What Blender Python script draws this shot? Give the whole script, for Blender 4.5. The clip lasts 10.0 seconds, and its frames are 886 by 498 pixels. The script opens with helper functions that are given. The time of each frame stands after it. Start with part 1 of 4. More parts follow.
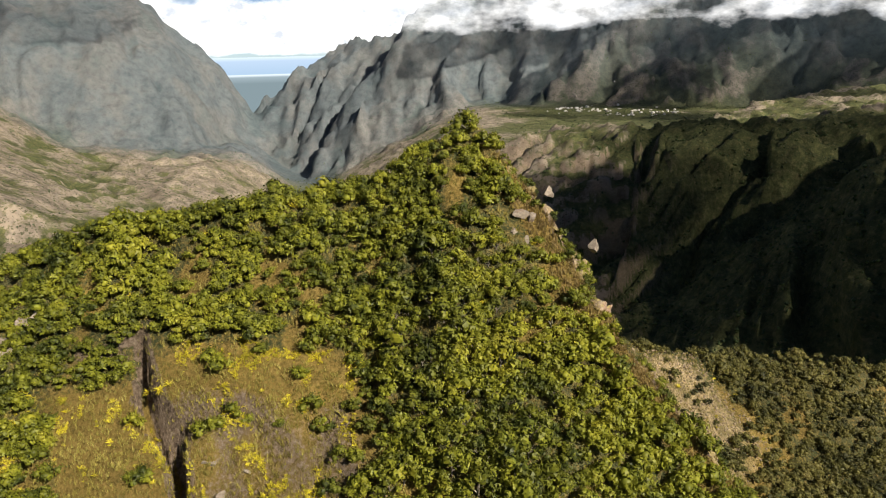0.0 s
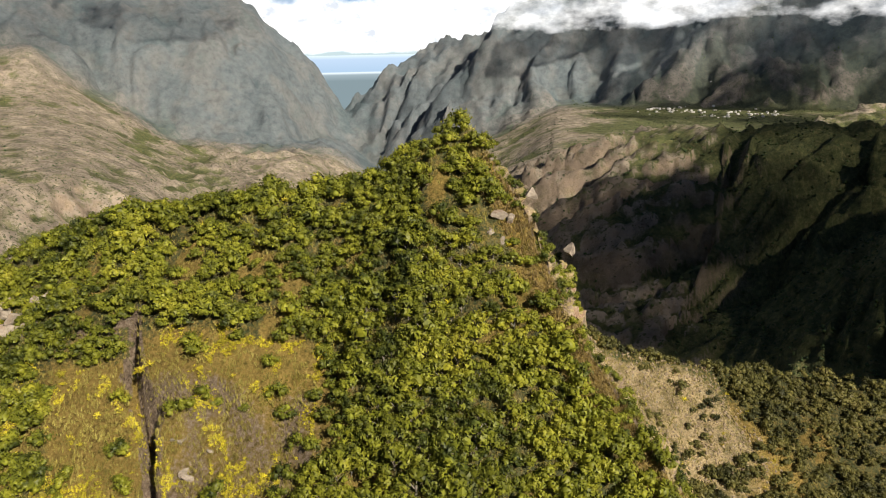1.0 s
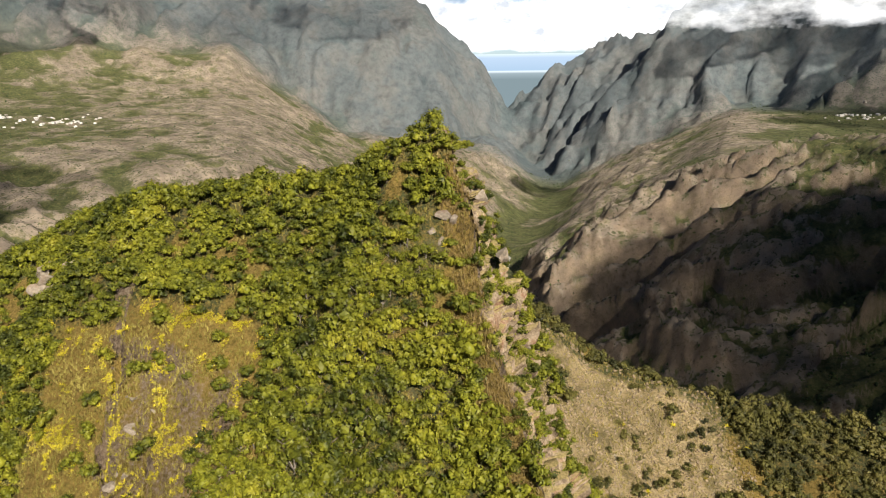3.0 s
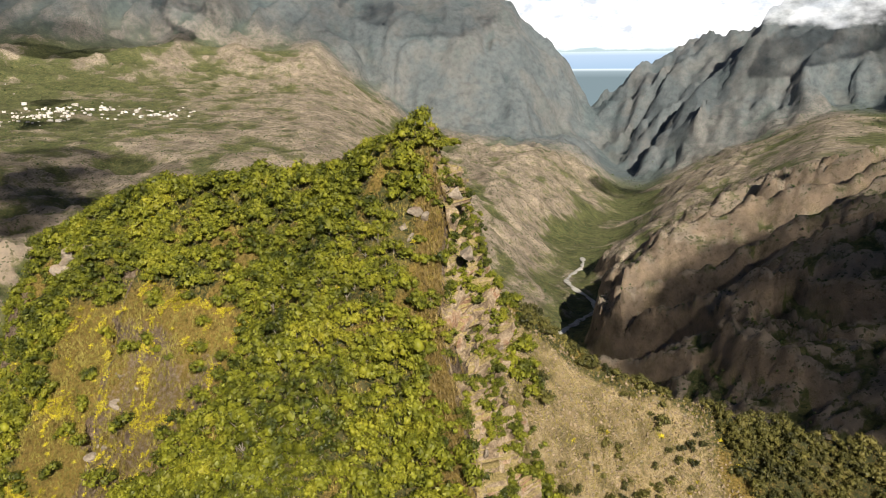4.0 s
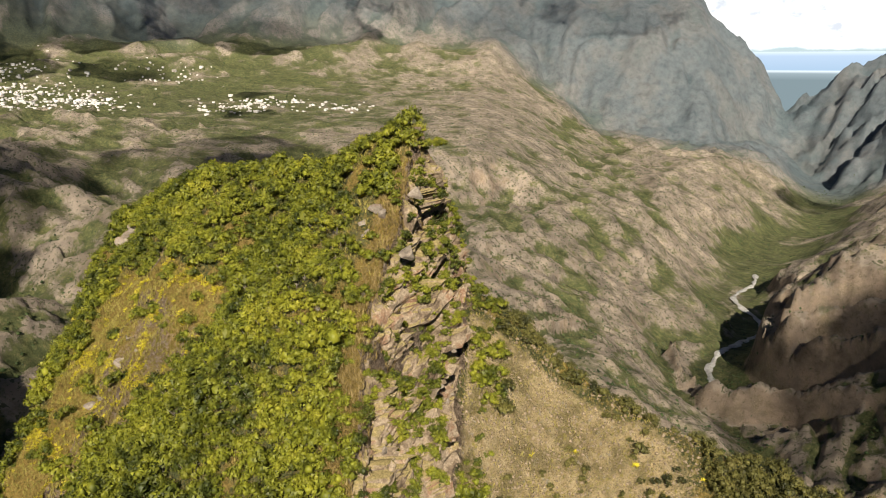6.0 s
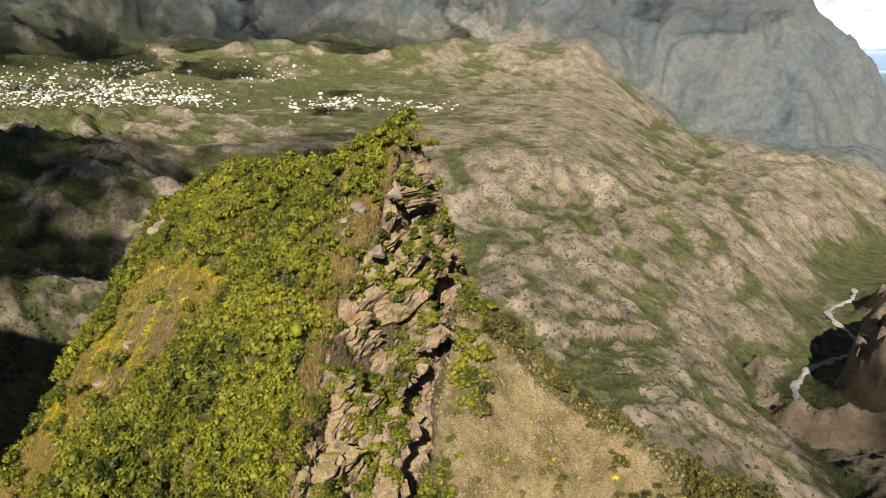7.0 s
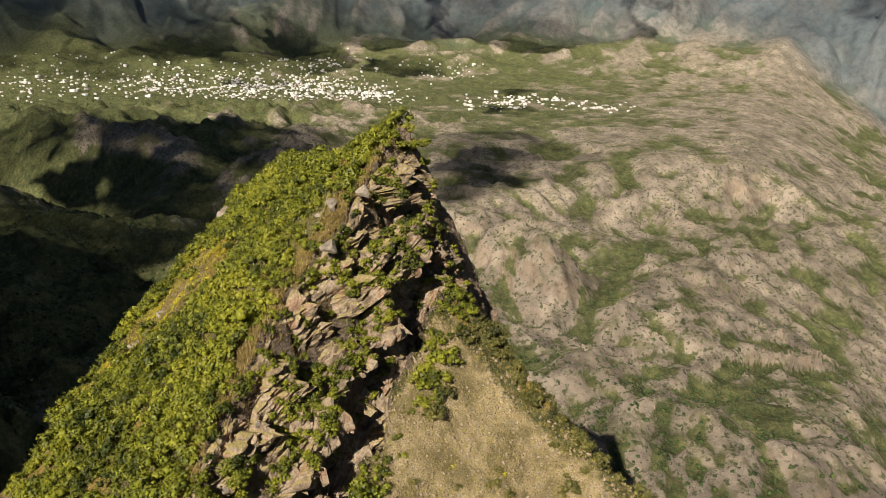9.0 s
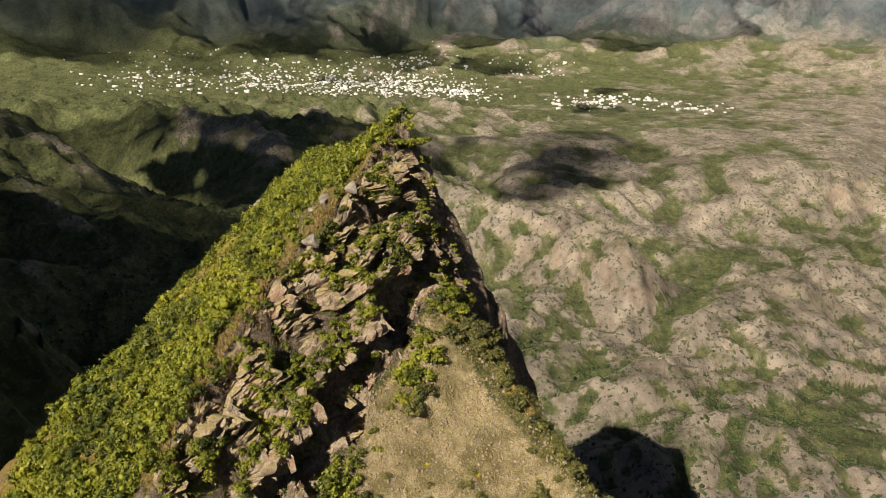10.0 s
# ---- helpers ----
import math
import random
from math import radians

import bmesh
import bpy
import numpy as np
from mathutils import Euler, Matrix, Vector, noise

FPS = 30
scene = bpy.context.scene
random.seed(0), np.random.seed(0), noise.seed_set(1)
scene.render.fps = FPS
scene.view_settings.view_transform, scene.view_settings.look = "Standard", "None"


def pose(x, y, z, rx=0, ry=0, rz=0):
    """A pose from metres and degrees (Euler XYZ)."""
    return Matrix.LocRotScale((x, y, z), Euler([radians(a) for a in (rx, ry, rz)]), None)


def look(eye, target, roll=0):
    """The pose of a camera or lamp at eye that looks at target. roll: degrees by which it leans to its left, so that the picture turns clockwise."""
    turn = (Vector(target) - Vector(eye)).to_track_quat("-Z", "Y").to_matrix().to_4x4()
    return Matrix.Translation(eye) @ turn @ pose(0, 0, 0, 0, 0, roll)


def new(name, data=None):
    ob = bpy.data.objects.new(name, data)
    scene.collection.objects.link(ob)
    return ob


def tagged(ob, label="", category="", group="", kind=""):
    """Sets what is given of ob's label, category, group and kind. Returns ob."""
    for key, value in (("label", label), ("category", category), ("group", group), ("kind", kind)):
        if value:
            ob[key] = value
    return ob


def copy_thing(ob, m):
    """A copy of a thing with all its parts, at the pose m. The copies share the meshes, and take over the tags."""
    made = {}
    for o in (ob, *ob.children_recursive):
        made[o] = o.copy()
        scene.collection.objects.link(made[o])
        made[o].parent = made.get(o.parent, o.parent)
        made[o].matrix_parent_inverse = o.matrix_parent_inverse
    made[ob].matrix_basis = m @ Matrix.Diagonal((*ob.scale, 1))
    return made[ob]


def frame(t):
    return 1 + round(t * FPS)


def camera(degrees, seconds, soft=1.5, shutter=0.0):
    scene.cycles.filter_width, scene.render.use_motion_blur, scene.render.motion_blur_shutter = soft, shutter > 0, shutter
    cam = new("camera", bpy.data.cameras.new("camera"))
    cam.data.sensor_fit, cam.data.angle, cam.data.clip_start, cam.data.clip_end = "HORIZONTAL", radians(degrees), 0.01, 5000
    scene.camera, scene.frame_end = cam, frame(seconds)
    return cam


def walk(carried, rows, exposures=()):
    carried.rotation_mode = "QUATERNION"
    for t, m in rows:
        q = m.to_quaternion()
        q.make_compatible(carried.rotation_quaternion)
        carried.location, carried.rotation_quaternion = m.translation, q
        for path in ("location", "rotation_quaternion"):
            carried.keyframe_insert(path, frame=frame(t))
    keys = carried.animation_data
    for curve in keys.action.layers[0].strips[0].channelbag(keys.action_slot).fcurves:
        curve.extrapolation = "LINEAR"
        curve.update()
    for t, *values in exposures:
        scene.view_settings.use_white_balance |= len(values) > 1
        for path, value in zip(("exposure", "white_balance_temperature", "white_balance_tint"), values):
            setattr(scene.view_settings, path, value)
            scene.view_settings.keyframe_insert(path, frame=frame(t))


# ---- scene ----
import functools

cam = camera(66.0, 10.0, soft=0.95)
PATH = [
    (0, (-3.175, -109.928, 10.791), (-3.2451, -108.0070, 10.2383), -1.34),
    (0.5, (4.374, -109.718, 10.705), (4.1816, -107.8058, 10.1531), -1.28),
    (1, (11.981, -109.138, 10.631), (11.6656, -107.2421, 10.0798), -1.18),
    (1.5, (19.534, -108.173, 10.571), (19.1004, -106.2996, 10.0203), -1.12),
    (2, (27.020, -106.780, 10.519), (26.4731, -104.9371, 9.9686), -1.01),
    (2.5, (34.368, -104.757, 10.495), (33.7187, -102.9472, 9.9438), -0.91),
    (2.7, (37.267, -103.845, 10.514), (36.5746, -102.0513, 9.9650), -0.89),
    (3.8, (52.812, -97.339, 10.327), (51.8931, -95.6493, 9.7765), -0.70),
    (4, (55.490, -95.898, 10.309), (54.5293, -94.2331, 9.7576), -0.64),
    (4.5, (62.116, -92.042, 10.306), (61.0529, -90.4399, 9.7550), -0.55),
    (5, (68.412, -87.751, 10.317), (67.2506, -86.2194, 9.7652), -0.44),
    (5.5, (74.353, -83.037, 10.372), (73.0970, -81.5813, 9.8202), -0.35),
    (5.7, (76.679, -81.086, 10.388), (75.3856, -79.6636, 9.8363), -0.30),
    (6.8, (88.663, -69.138, 10.515), (87.1829, -67.9120, 9.9634), -0.30),
    (7, (90.598, -66.724, 10.551), (89.0877, -65.5346, 9.9983), -0.26),
    (7.5, (95.235, -60.568, 10.651), (93.6522, -59.4776, 10.0977), -0.24),
    (8, (99.431, -54.123, 10.756), (97.7796, -53.1394, 10.2037), -0.12),
    (8.5, (103.188, -47.361, 10.891), (101.4764, -46.4862, 10.3383), -0.03),
    (9, (106.515, -40.449, 10.970), (104.7518, -39.6844, 10.4156), 0.03),
    (9.5, (109.365, -33.370, 11.043), (107.5532, -32.7314, 10.4865), 0.13),
    (10, (111.882, -26.106, 11.145), (110.0363, -25.5775, 10.5850), 0.21),
]
walk(cam, [(t, look(eye, target, roll)) for t, eye, target, roll in PATH])

# ---- light ----
SUN_AZ, SUN_EL = math.atan2(0.712, -0.702), radians(35.5)
to_sun = Vector((math.sin(SUN_AZ) * math.cos(SUN_EL), math.cos(SUN_AZ) * math.cos(SUN_EL), math.sin(SUN_EL)))
world = bpy.data.worlds.new("sky")
scene.world = world
world.use_nodes = True
wn, wl = world.node_tree.nodes, world.node_tree.links
sky = wn.new("ShaderNodeTexSky")
sky.sky_type, sky.sun_disc = "NISHITA", False
sky.altitude, sky.air_density, sky.dust_density = 1400, 0.5, 0.3
sky.sun_elevation, sky.sun_rotation = SUN_EL, SUN_AZ
wn["Background"].inputs["Strength"].default_value = 0.05
wl.new(sky.outputs[0], wn["Background"].inputs["Color"])
sun = new("sun", bpy.data.lights.new("sun", "SUN"))
sun.data.energy, sun.data.angle, sun.data.color = 5.0, radians(0.53), (1.0, 0.915, 0.79)
sun.matrix_world = look(to_sun * 1000, (0, 0, 0))
scene.view_settings.exposure = 0.74


# ---- noise on arrays ----
def hash2(ix, iy, seed):
    h = (ix.astype(np.int64) * 374761393 + iy.astype(np.int64) * 668265263 + seed * 974711) & 0x7FFFFFFF
    h = ((h ^ (h >> 13)) * 1274126177) & 0x7FFFFFFF
    return ((h ^ (h >> 16)) & 0xFFFF) / 65535.0


def vnoise(x, y, seed=0):
    """Smooth noise, -1 to 1, one cell a unit."""
    ix, iy = np.floor(x), np.floor(y)
    fx, fy = x - ix, y - iy
    u, v = fx * fx * fx * (fx * (fx * 6 - 15) + 10), fy * fy * fy * (fy * (fy * 6 - 15) + 10)
    ix, iy = ix.astype(np.int64), iy.astype(np.int64)

    def g(a, b):
        ang = hash2(ix + a, iy + b, seed) * 2 * np.pi
        return np.cos(ang) * (fx - a) + np.sin(ang) * (fy - b)
    a = g(0, 0) + u * (g(1, 0) - g(0, 0))
    b = g(0, 1) + u * (g(1, 1) - g(0, 1))
    return 1.5 * (a + v * (b - a))


def fbm(x, y, seed=0, octaves=4, ridged=False):
    out, amp, tot = 0.0, 1.0, 0.0
    for o in range(octaves):
        n = vnoise(x * 2 ** o + 17.3 * o, y * 2 ** o - 9.1 * o, seed + o)
        out = out + amp * ((1 - 2 * np.abs(n)) if ridged else n)
        tot += amp
        amp *= 0.5
    return out / tot


def smooth(a, b, v):
    k = np.clip((v - a) / (b - a), 0, 1)
    return k * k * (3 - 2 * k)


def line(points, x, y):
    """Distance to a polyline, the height of its nearest point, the side (+1: to its left) and the way along it."""
    best = np.full(x.shape, 1e9)
    z, side, along = np.zeros(x.shape), np.zeros(x.shape), np.zeros(x.shape)
    run = 0.0
    for (ax, ay, az), (bx, by, bz) in zip(points, points[1:]):
        dx, dy = bx - ax, by - ay
        ln = math.hypot(dx, dy)
        k = np.clip(((x - ax) * dx + (y - ay) * dy) / (ln * ln), 0, 1)
        d = np.hypot(x - ax - k * dx, y - ay - k * dy)
        m = d < best
        turn = np.arctan2(y - ay - k * dy, x - ax - k * dx)
        best, z = np.where(m, d, best), np.where(m, az + k * (bz - az), z)
        side = np.where(m, np.sign(dx * (y - ay) - dy * (x - ax)), side)
        along = np.where(m, run + k * ln + 40 * turn * ((k <= 0) | (k >= 1)), along)
        run += ln
    return best, z, side, along


def smax(a, b, k):
    h = np.clip(0.5 + 0.5 * (a - b) / k, 0, 1)
    return b + (a - b) * h + k * h * (1 - h)


# ---- the shape of the land ----
RIVER = [(900, 560, -400), (420, 520, -440), (80, 640, -490), (-240, 860, -515), (-367, 1090, -528), (-392, 1300, -538),
         (-560, 1750, -560), (-640, 2400, -600), (-763, 3200, -640), (-1290, 4950, -680)]


def far_land(x, y):
    """The valley, its plateaus and the mountain walls round it."""
    r = np.hypot(x, y)
    az = np.degrees(np.arctan2(-x, y))
    wx = x + 60 * vnoise(x / 300, y / 300, 5)
    wy = y + 60 * vnoise(x / 300, y / 300, 6)
    d, zr, side, _ = line(RIVER, wx, wy)
    west = smooth(-200, -900, x)
    gully = fbm(wx / 330, wy / 330, 11, 6, True)
    fine = fbm(x / 45, y / 45, 13, 4, True)
    ribs = fbm(wx / 105, wy / 105, 15, 4, True)
    # floor and long slopes
    rise = np.where(x < 0, 150 * smooth(20, 420, d) + 150 * smooth(500, 1900, d), 200 * smooth(20, 600, d))
    z = zr + rise + (58 * gully + 17 * ribs) * smooth(30, 300, d) + 6 * fine * smooth(30, 200, d)
    # plateau with the town, its broken rim and the foothills behind it
    rim = r - 380 * smooth(66, 80, az) + 260 * vnoise(x / 420, y / 420, 21) + 90 * fbm(x / 130, y / 130, 22, 3, True)
    plat = np.interp(r, [1500, 1700, 2500, 3000, 3200, 3450, 3800, 4200, 4600], [-238, -230, -205, -168, -146, -105, -20, 95, 190])
    plat = plat + 15 * fbm(x / 260, y / 260, 23, 4) + 12 * fbm(x / 150, y / 150, 26, 4, True) + 90 * (fbm(x / 520, y / 520, 27, 5, True) - 0.25) * smooth(3350, 3800, r)
    tread = plat / 13.0 - np.floor(plat / 13.0)
    stepped = 13.0 * (np.floor(plat / 13.0) + smooth(0.55, 0.95, tread))
    plat = plat + (stepped - plat) * smooth(36, 42, az) * smooth(62, 54, az) * smooth(2900, 3100, r) * smooth(4000, 3700, r)
    inw = smooth(30, 42, az) * smooth(150, 120, az)
    radial = fbm(az / 2.6, r / 1400, 25, 4, True)
    z = z + 3 * radial * smooth(500, 900, r) * smooth(2000, 1500, r) * smooth(20, 35, az)
    z = z + (np.maximum(plat, z) - z) * smooth(1350, 1750, rim) * inw
    ine = smooth(8, -2, az) * smooth(-80, -50, az)
    platn = -255 + 8 * fbm(x / 200, y / 200, 24, 3)
    z = z + (np.maximum(platn, z) - z) * smooth(1500, 1900, rim) * ine
    # broken wooded hills west of the peak
    z = z + (75 * fbm(wx / 300, wy / 300, 28, 5, True) - 25) * smooth(70, 82, az) * smooth(700, 1100, r) * smooth(2900, 2400, r)
    # a canyon before the plateau
    d4, z4, _, _ = line([(-420, 60, -470), (-700, 120, -455), (-1050, 80, -445), (-1300, -60, -430), (-1600, -280, -400), (-2000, -500, -330)], wx, wy)
    z = np.minimum(z, z4 + 0.85 * d4 + 25 * ribs + 40 * gully * smooth(20, 160, d4))
    # ridges within the valley, two of them added to shade it
    for pts, sl, sr, amp in (
        ([(60, 1420, -230), (139, 1264, -140), (290, 1040, -118), (480, 960, -105), (1000, 1150, -70), (1800, 1500, -80)], 0.72, 0.66, 58),
        ([(1500, 150, 360), (950, 330, 190), (640, 560, 40), (400, 650, -130), (230, 690, -290)], 0.75, 0.75, 40),
        ([(-1500, -600, -180), (-1250, -380, -205), (-1000, -130, -228), (-833, -37, -242), (-640, -50, -330), (-520, -60, -420)], 0.5, 0.7, 30),
        ([(-2300, 60, -190), (-1750, 60, -185), (-1500, 50, -205)], 0.7, 0.7, 13),
        ([(-2500, 330, -215), (-2000, 270, -220), (-1729, 169, -215)], 0.7, 0.7, 13),
        ([(-690, 640, -390), (-508, 565, -312), (-410, 560, -345), (-330, 600, -430)], 0.5, 0.55, 22),
        ([(-1900, 900, -225), (-1480, 880, -245), (-1180, 800, -280), (-1045, 760, -340)], 0.75, 0.6, 40),
        # added with its crest out of view, to shade the south-west valley
        ([(-20, -340, 40), (-250, -420, 160), (-500, -540, 150), (-800, -690, 60), (-1100, -880, -120)], 0.85, 1.3, 30),
        # unseen ridge, its heights set to shade the north-east valley
        ([(560, -330, 40), (680, -80, 170), (807, 126, 255), (939, 248, 305), (1034, 335, 362), (1170, 395, 415), (1500, 520, 460)], 1.15, 1.15, 30),
        ([(-990, 300, -212), (-929, 321, -216), (-874, 345, -227), (-824, 377, -240), (-771, 422, -236), (-748, 464, -235), (-673, 463, -246), (-618, 463, -292), (-570, 463, -360)], 0.85, 0.75, 17),
        ([(-650, 470, -420), (-591, 462, -388), (-550, 470, -410)], 0.6, 0.6, 8),
        ([(250, -700, -60), (900, -900, 60), (1800, -1200, 300)], 0.7, 0.7, 60),
    ):
        d2, zc, sd, along = line(pts, wx, wy)
        ridge = zc - np.where(sd > 0, sl, sr) * d2
        m = ridge + 2.1 * amp + 18 > z - 25
        if not m.any():
            continue
        dm, gm, fm, xm, ym = d2[m], gully[m], fine[m], x[m], y[m]
        flute = fbm((along[m] + 0.55 * dm * (sd[m] < 0) + 26 * vnoise(xm / 120, ym / 120, 44)) / 92, dm / 1100, 17, 5, True)
        ridge = ridge[m] + (0.35 * amp * gm + 0.3 * amp * ribs[m] + 1.3 * amp * (flute - 0.3)) * smooth(0, 130, dm) + 13 * fm + 6 * flute
        z[m] = smax(z[m], ridge, 25)
    z = np.minimum(z, zr + 3 + 0.5 * np.maximum(d - 24, 0) + 900 * smooth(60, 170, d) + 900 * smooth(850, 780, y))
    # mountain walls
    broken = fbm(x / 900, y / 900, 31, 6, True)
    teeth = fbm(az / 3.1, az * 0 + 0.5, 33, 4, True)
    wall_w = [(-4300, -2600, 700), (-4700, 0, 560), (-4300, 1900, 470), (-3500, 2950, 390), (-2750, 3650, 350), (-1990, 4150, 350),
              (-1780, 4330, 120), (-1600, 4500, -120), (-1500, 4650, -400)]
    wall_n = [(-1180, 4850, -140), (-800, 4650, 10), (-420, 4500, 110), (-150, 4350, 360), (150, 4350, 300), (500, 4300, 520), (1800, 4150, 700),
              (3000, 3400, 760), (4200, 1200, 800), (4300, -1500, 800), (2600, -3900, 700), (-1500, -4300, 700), (-4300, -2600, 700)]
    for pts, slope, seed, rugged in ((wall_w, 1.15, 0, 0.4), (wall_n, 1.05, 3, 1.0)):
        d3, zc, sd, along = line(pts, x + 90 * vnoise(x / 500, y / 500, 41), y + 90 * vnoise(x / 500, y / 500, 42))
        wall = zc - slope * d3
        m = wall + 400 > z - 60
        if not m.any():
            continue
        dm, xm, ym = d3[m], x[m], y[m]
        flute = fbm((along[m] + 0.5 * dm + 170 * vnoise(xm / 330, ym / 330, 43)) / 330, dm / 900, 19 + seed, 5, True)
        wall = wall[m] + 60 * teeth[m] * smooth(700, 0, dm) + 150 * broken[m] * smooth(0, 500, dm) + 130 * flute * smooth(0, 300, dm) + rugged * (55 * gully[m] + 42 * ribs[m] + 16 * fine[m])
        z[m] = smax(z[m], wall, 60)
    return z


def arete(s):
    """How far the arete swings off its straight line, along it."""
    return np.interp(s, [0, 18, 27, 36, 46, 54], [0, 0, -2.0, -2.8, -1.0, 0])


def near_land(x, y, rough=1.0):
    """The peak: a bushy south face, a rock arete and wall to the east, an apron of scree and a spur behind it."""
    jx = x + rough * (1.2 * vnoise(x / 6, y / 6, 51) + 0.5 * vnoise(x / 2.2, y / 2.2, 52))
    jy = y + rough * (1.2 * vnoise(x / 6, y / 6, 53) + 0.5 * vnoise(x / 2.2, y / 2.2, 54))
    xs = np.clip(jx, -130, 30)
    at = [-130, -90, -76, -63, -38, -22, -16, -11, -5, 0, 30]
    yc = np.interp(xs, at, [-45, -20, -11, -9, -9.5, -7, -5.5, -4, -2, 0, 0])
    zc = np.interp(xs, at, [-70, -30.5, -20.5, -16, -11.8, -11, -9, -5.0, -1.6, -1.0, -3.5])
    south = yc - jy
    grade = np.interp(jx, [-30, -12, 2, 16, 30], [0.93, 0.90, 0.80, 0.86, 0.94])
    face = zc - np.where(south > 0, grade * np.maximum(south - 1.3, 0), 1.55 * np.maximum(-south - 1.3, 0))
    # the far end of the face breaks off to the south-west
    brk = (-59 - 0.85 * (jx + 41)) - jy
    face = face - 1.3 * np.maximum(brk, 0)
    # across (e) and along (s) the arete
    e = 0.785 * jx + 0.62 * jy
    s = 0.62 * jx - 0.785 * jy
    ce = np.interp(e, [-10, 7, 15.6, 27, 39, 55, 78, 130, 200], [-17, -27, -34, -43.5, -47.5, -51, -55, -75, -130])
    sc = np.interp(e, [0, 9, 27, 39, 55, 78, 200], [0, 1, 4, 11, 16, 28, 60])
    apron = ce - np.where(s > sc, 0.75 * (s - sc), 1.35 * (sc - s))
    rock = e + rough * (1.2 * vnoise(s / 5.0, jx * 0 + 3.3, 61) + 1.0 * fbm(s / 2.6, (x + y) / 9, 62, 3, True))
    # a rock block on the lower west of the face, with a crack along its side
    q = 0.84 * (jx + 48) + 0.54 * (jy + 23) + rough * (1.3 * vnoise(jy / 6, jx * 0 + 2.5, 66) + 0.7 * vnoise(jy / 2.2, jx * 0 + 8.5, 67))
    block = (1.8 * smooth(-0.4, 0.4, q) * smooth(24, 12, q) - 2.0 * smooth(0.4, -0.4, q) * smooth(-16, -4, q) - 4.0 * smooth(1.5, 0.5, np.abs(q + 0.9))) * smooth(-22, -27, jy) * smooth(-62, -54, jy)
    rib = fbm(q / 3.2 + 0.6 * vnoise(jx / 5, jy / 5, 64), (jy - 0.6 * jx) / 14, 65, 3, True)
    face = face + block + 1.1 * rough * (rib - 0.4) * smooth(1, 4, q) * smooth(26, 18, q) * smooth(-28, -33, jy) * smooth(-66, -58, jy)
    rock = rock + 0.9 - arete(s)
    cut = np.interp(rock, [-0.6, 0.6, 1.6, 3.2, 4.4, 7.2, 8.4], [0, 0.30, 0.44, 0.52, 0.80, 0.92, 1.0])
    east = face + (np.minimum(apron, face) - face) * cut
    wall = -1.5 - 5.0 * np.maximum(rock, 0)
    east_n = np.where(e > -1, np.maximum(np.minimum(face, wall), apron), face)
    z = np.where(s > 0, east, np.where(e > 8.4, apron, east_n))
    mid = 5.6 + 0.9 * vnoise(s / 4, s * 0 + 1.5, 63)
    z = z - 26.0 * np.clip(1 - np.abs(e - mid + 1.5) / 3.1, 0, 1) * smooth(-1, 2, s) * smooth(44, 34, s)
    lump = rough * (0.55 * fbm(x / 7, y / 7, 71, 4) + 0.25 * fbm(x / 1.7, y / 1.7, 72, 3, True))
    return z + lump


def land(x, y):
    r = np.hypot(x, y)
    z = np.zeros(r.shape)
    inner, outer = r < 130, r >= 600
    band = ~(inner | outer)
    if inner.any():
        z[inner] = near_land(x[inner], y[inner])
    if outer.any():
        z[outer] = far_land(x[outer], y[outer])
    if band.any():
        bx, by = x[band], y[band]
        skirt = near_land(bx, by) - 0.5 * np.maximum(r[band] - 150, 0)
        z[band] = smax(skirt, far_land(bx, by), 12)
    return z


# ---- materials ----
def material(name, build):
    m = bpy.data.materials.new(name)
    m.use_nodes = True
    n, l = m.node_tree.nodes, m.node_tree.links
    build(n, l, n["Principled BSDF"])
    return m


def ramp(n, l, source, stops):
    c = n.new("ShaderNodeValToRGB")
    c.color_ramp.elements[0].position, c.color_ramp.elements[0].color = stops[0][0], (*stops[0][1], 1)
    c.color_ramp.elements[1].position, c.color_ramp.elements[1].color = stops[-1][0], (*stops[-1][1], 1)
    for p, col in stops[1:-1]:
        k = c.color_ramp.elements.new(p)
        k.color = (*col, 1)
    l.new(source, c.inputs[0])
    return c.outputs[0]


def noise_tex(n, l, scale, detail=6, rough=0.6, vec=None):
    t = n.new("ShaderNodeTexNoise")
    t.inputs["Scale"].default_value, t.inputs["Detail"].default_value, t.inputs["Roughness"].default_value = scale, detail, rough
    if vec:
        l.new(vec, t.inputs["Vector"])
    return t.outputs["Fac"]


def mix(n, l, fac, a, b):
    m = n.new("ShaderNodeMix")
    m.data_type = "RGBA"
    for sock, v in ((m.inputs[0], fac), (m.inputs[6], a), (m.inputs[7], b)):
        if isinstance(v, (int, float)):
            sock.default_value = v
        elif isinstance(v, tuple):
            sock.default_value = (*v, 1)
        else:
            l.new(v, sock)
    return m.outputs[2]


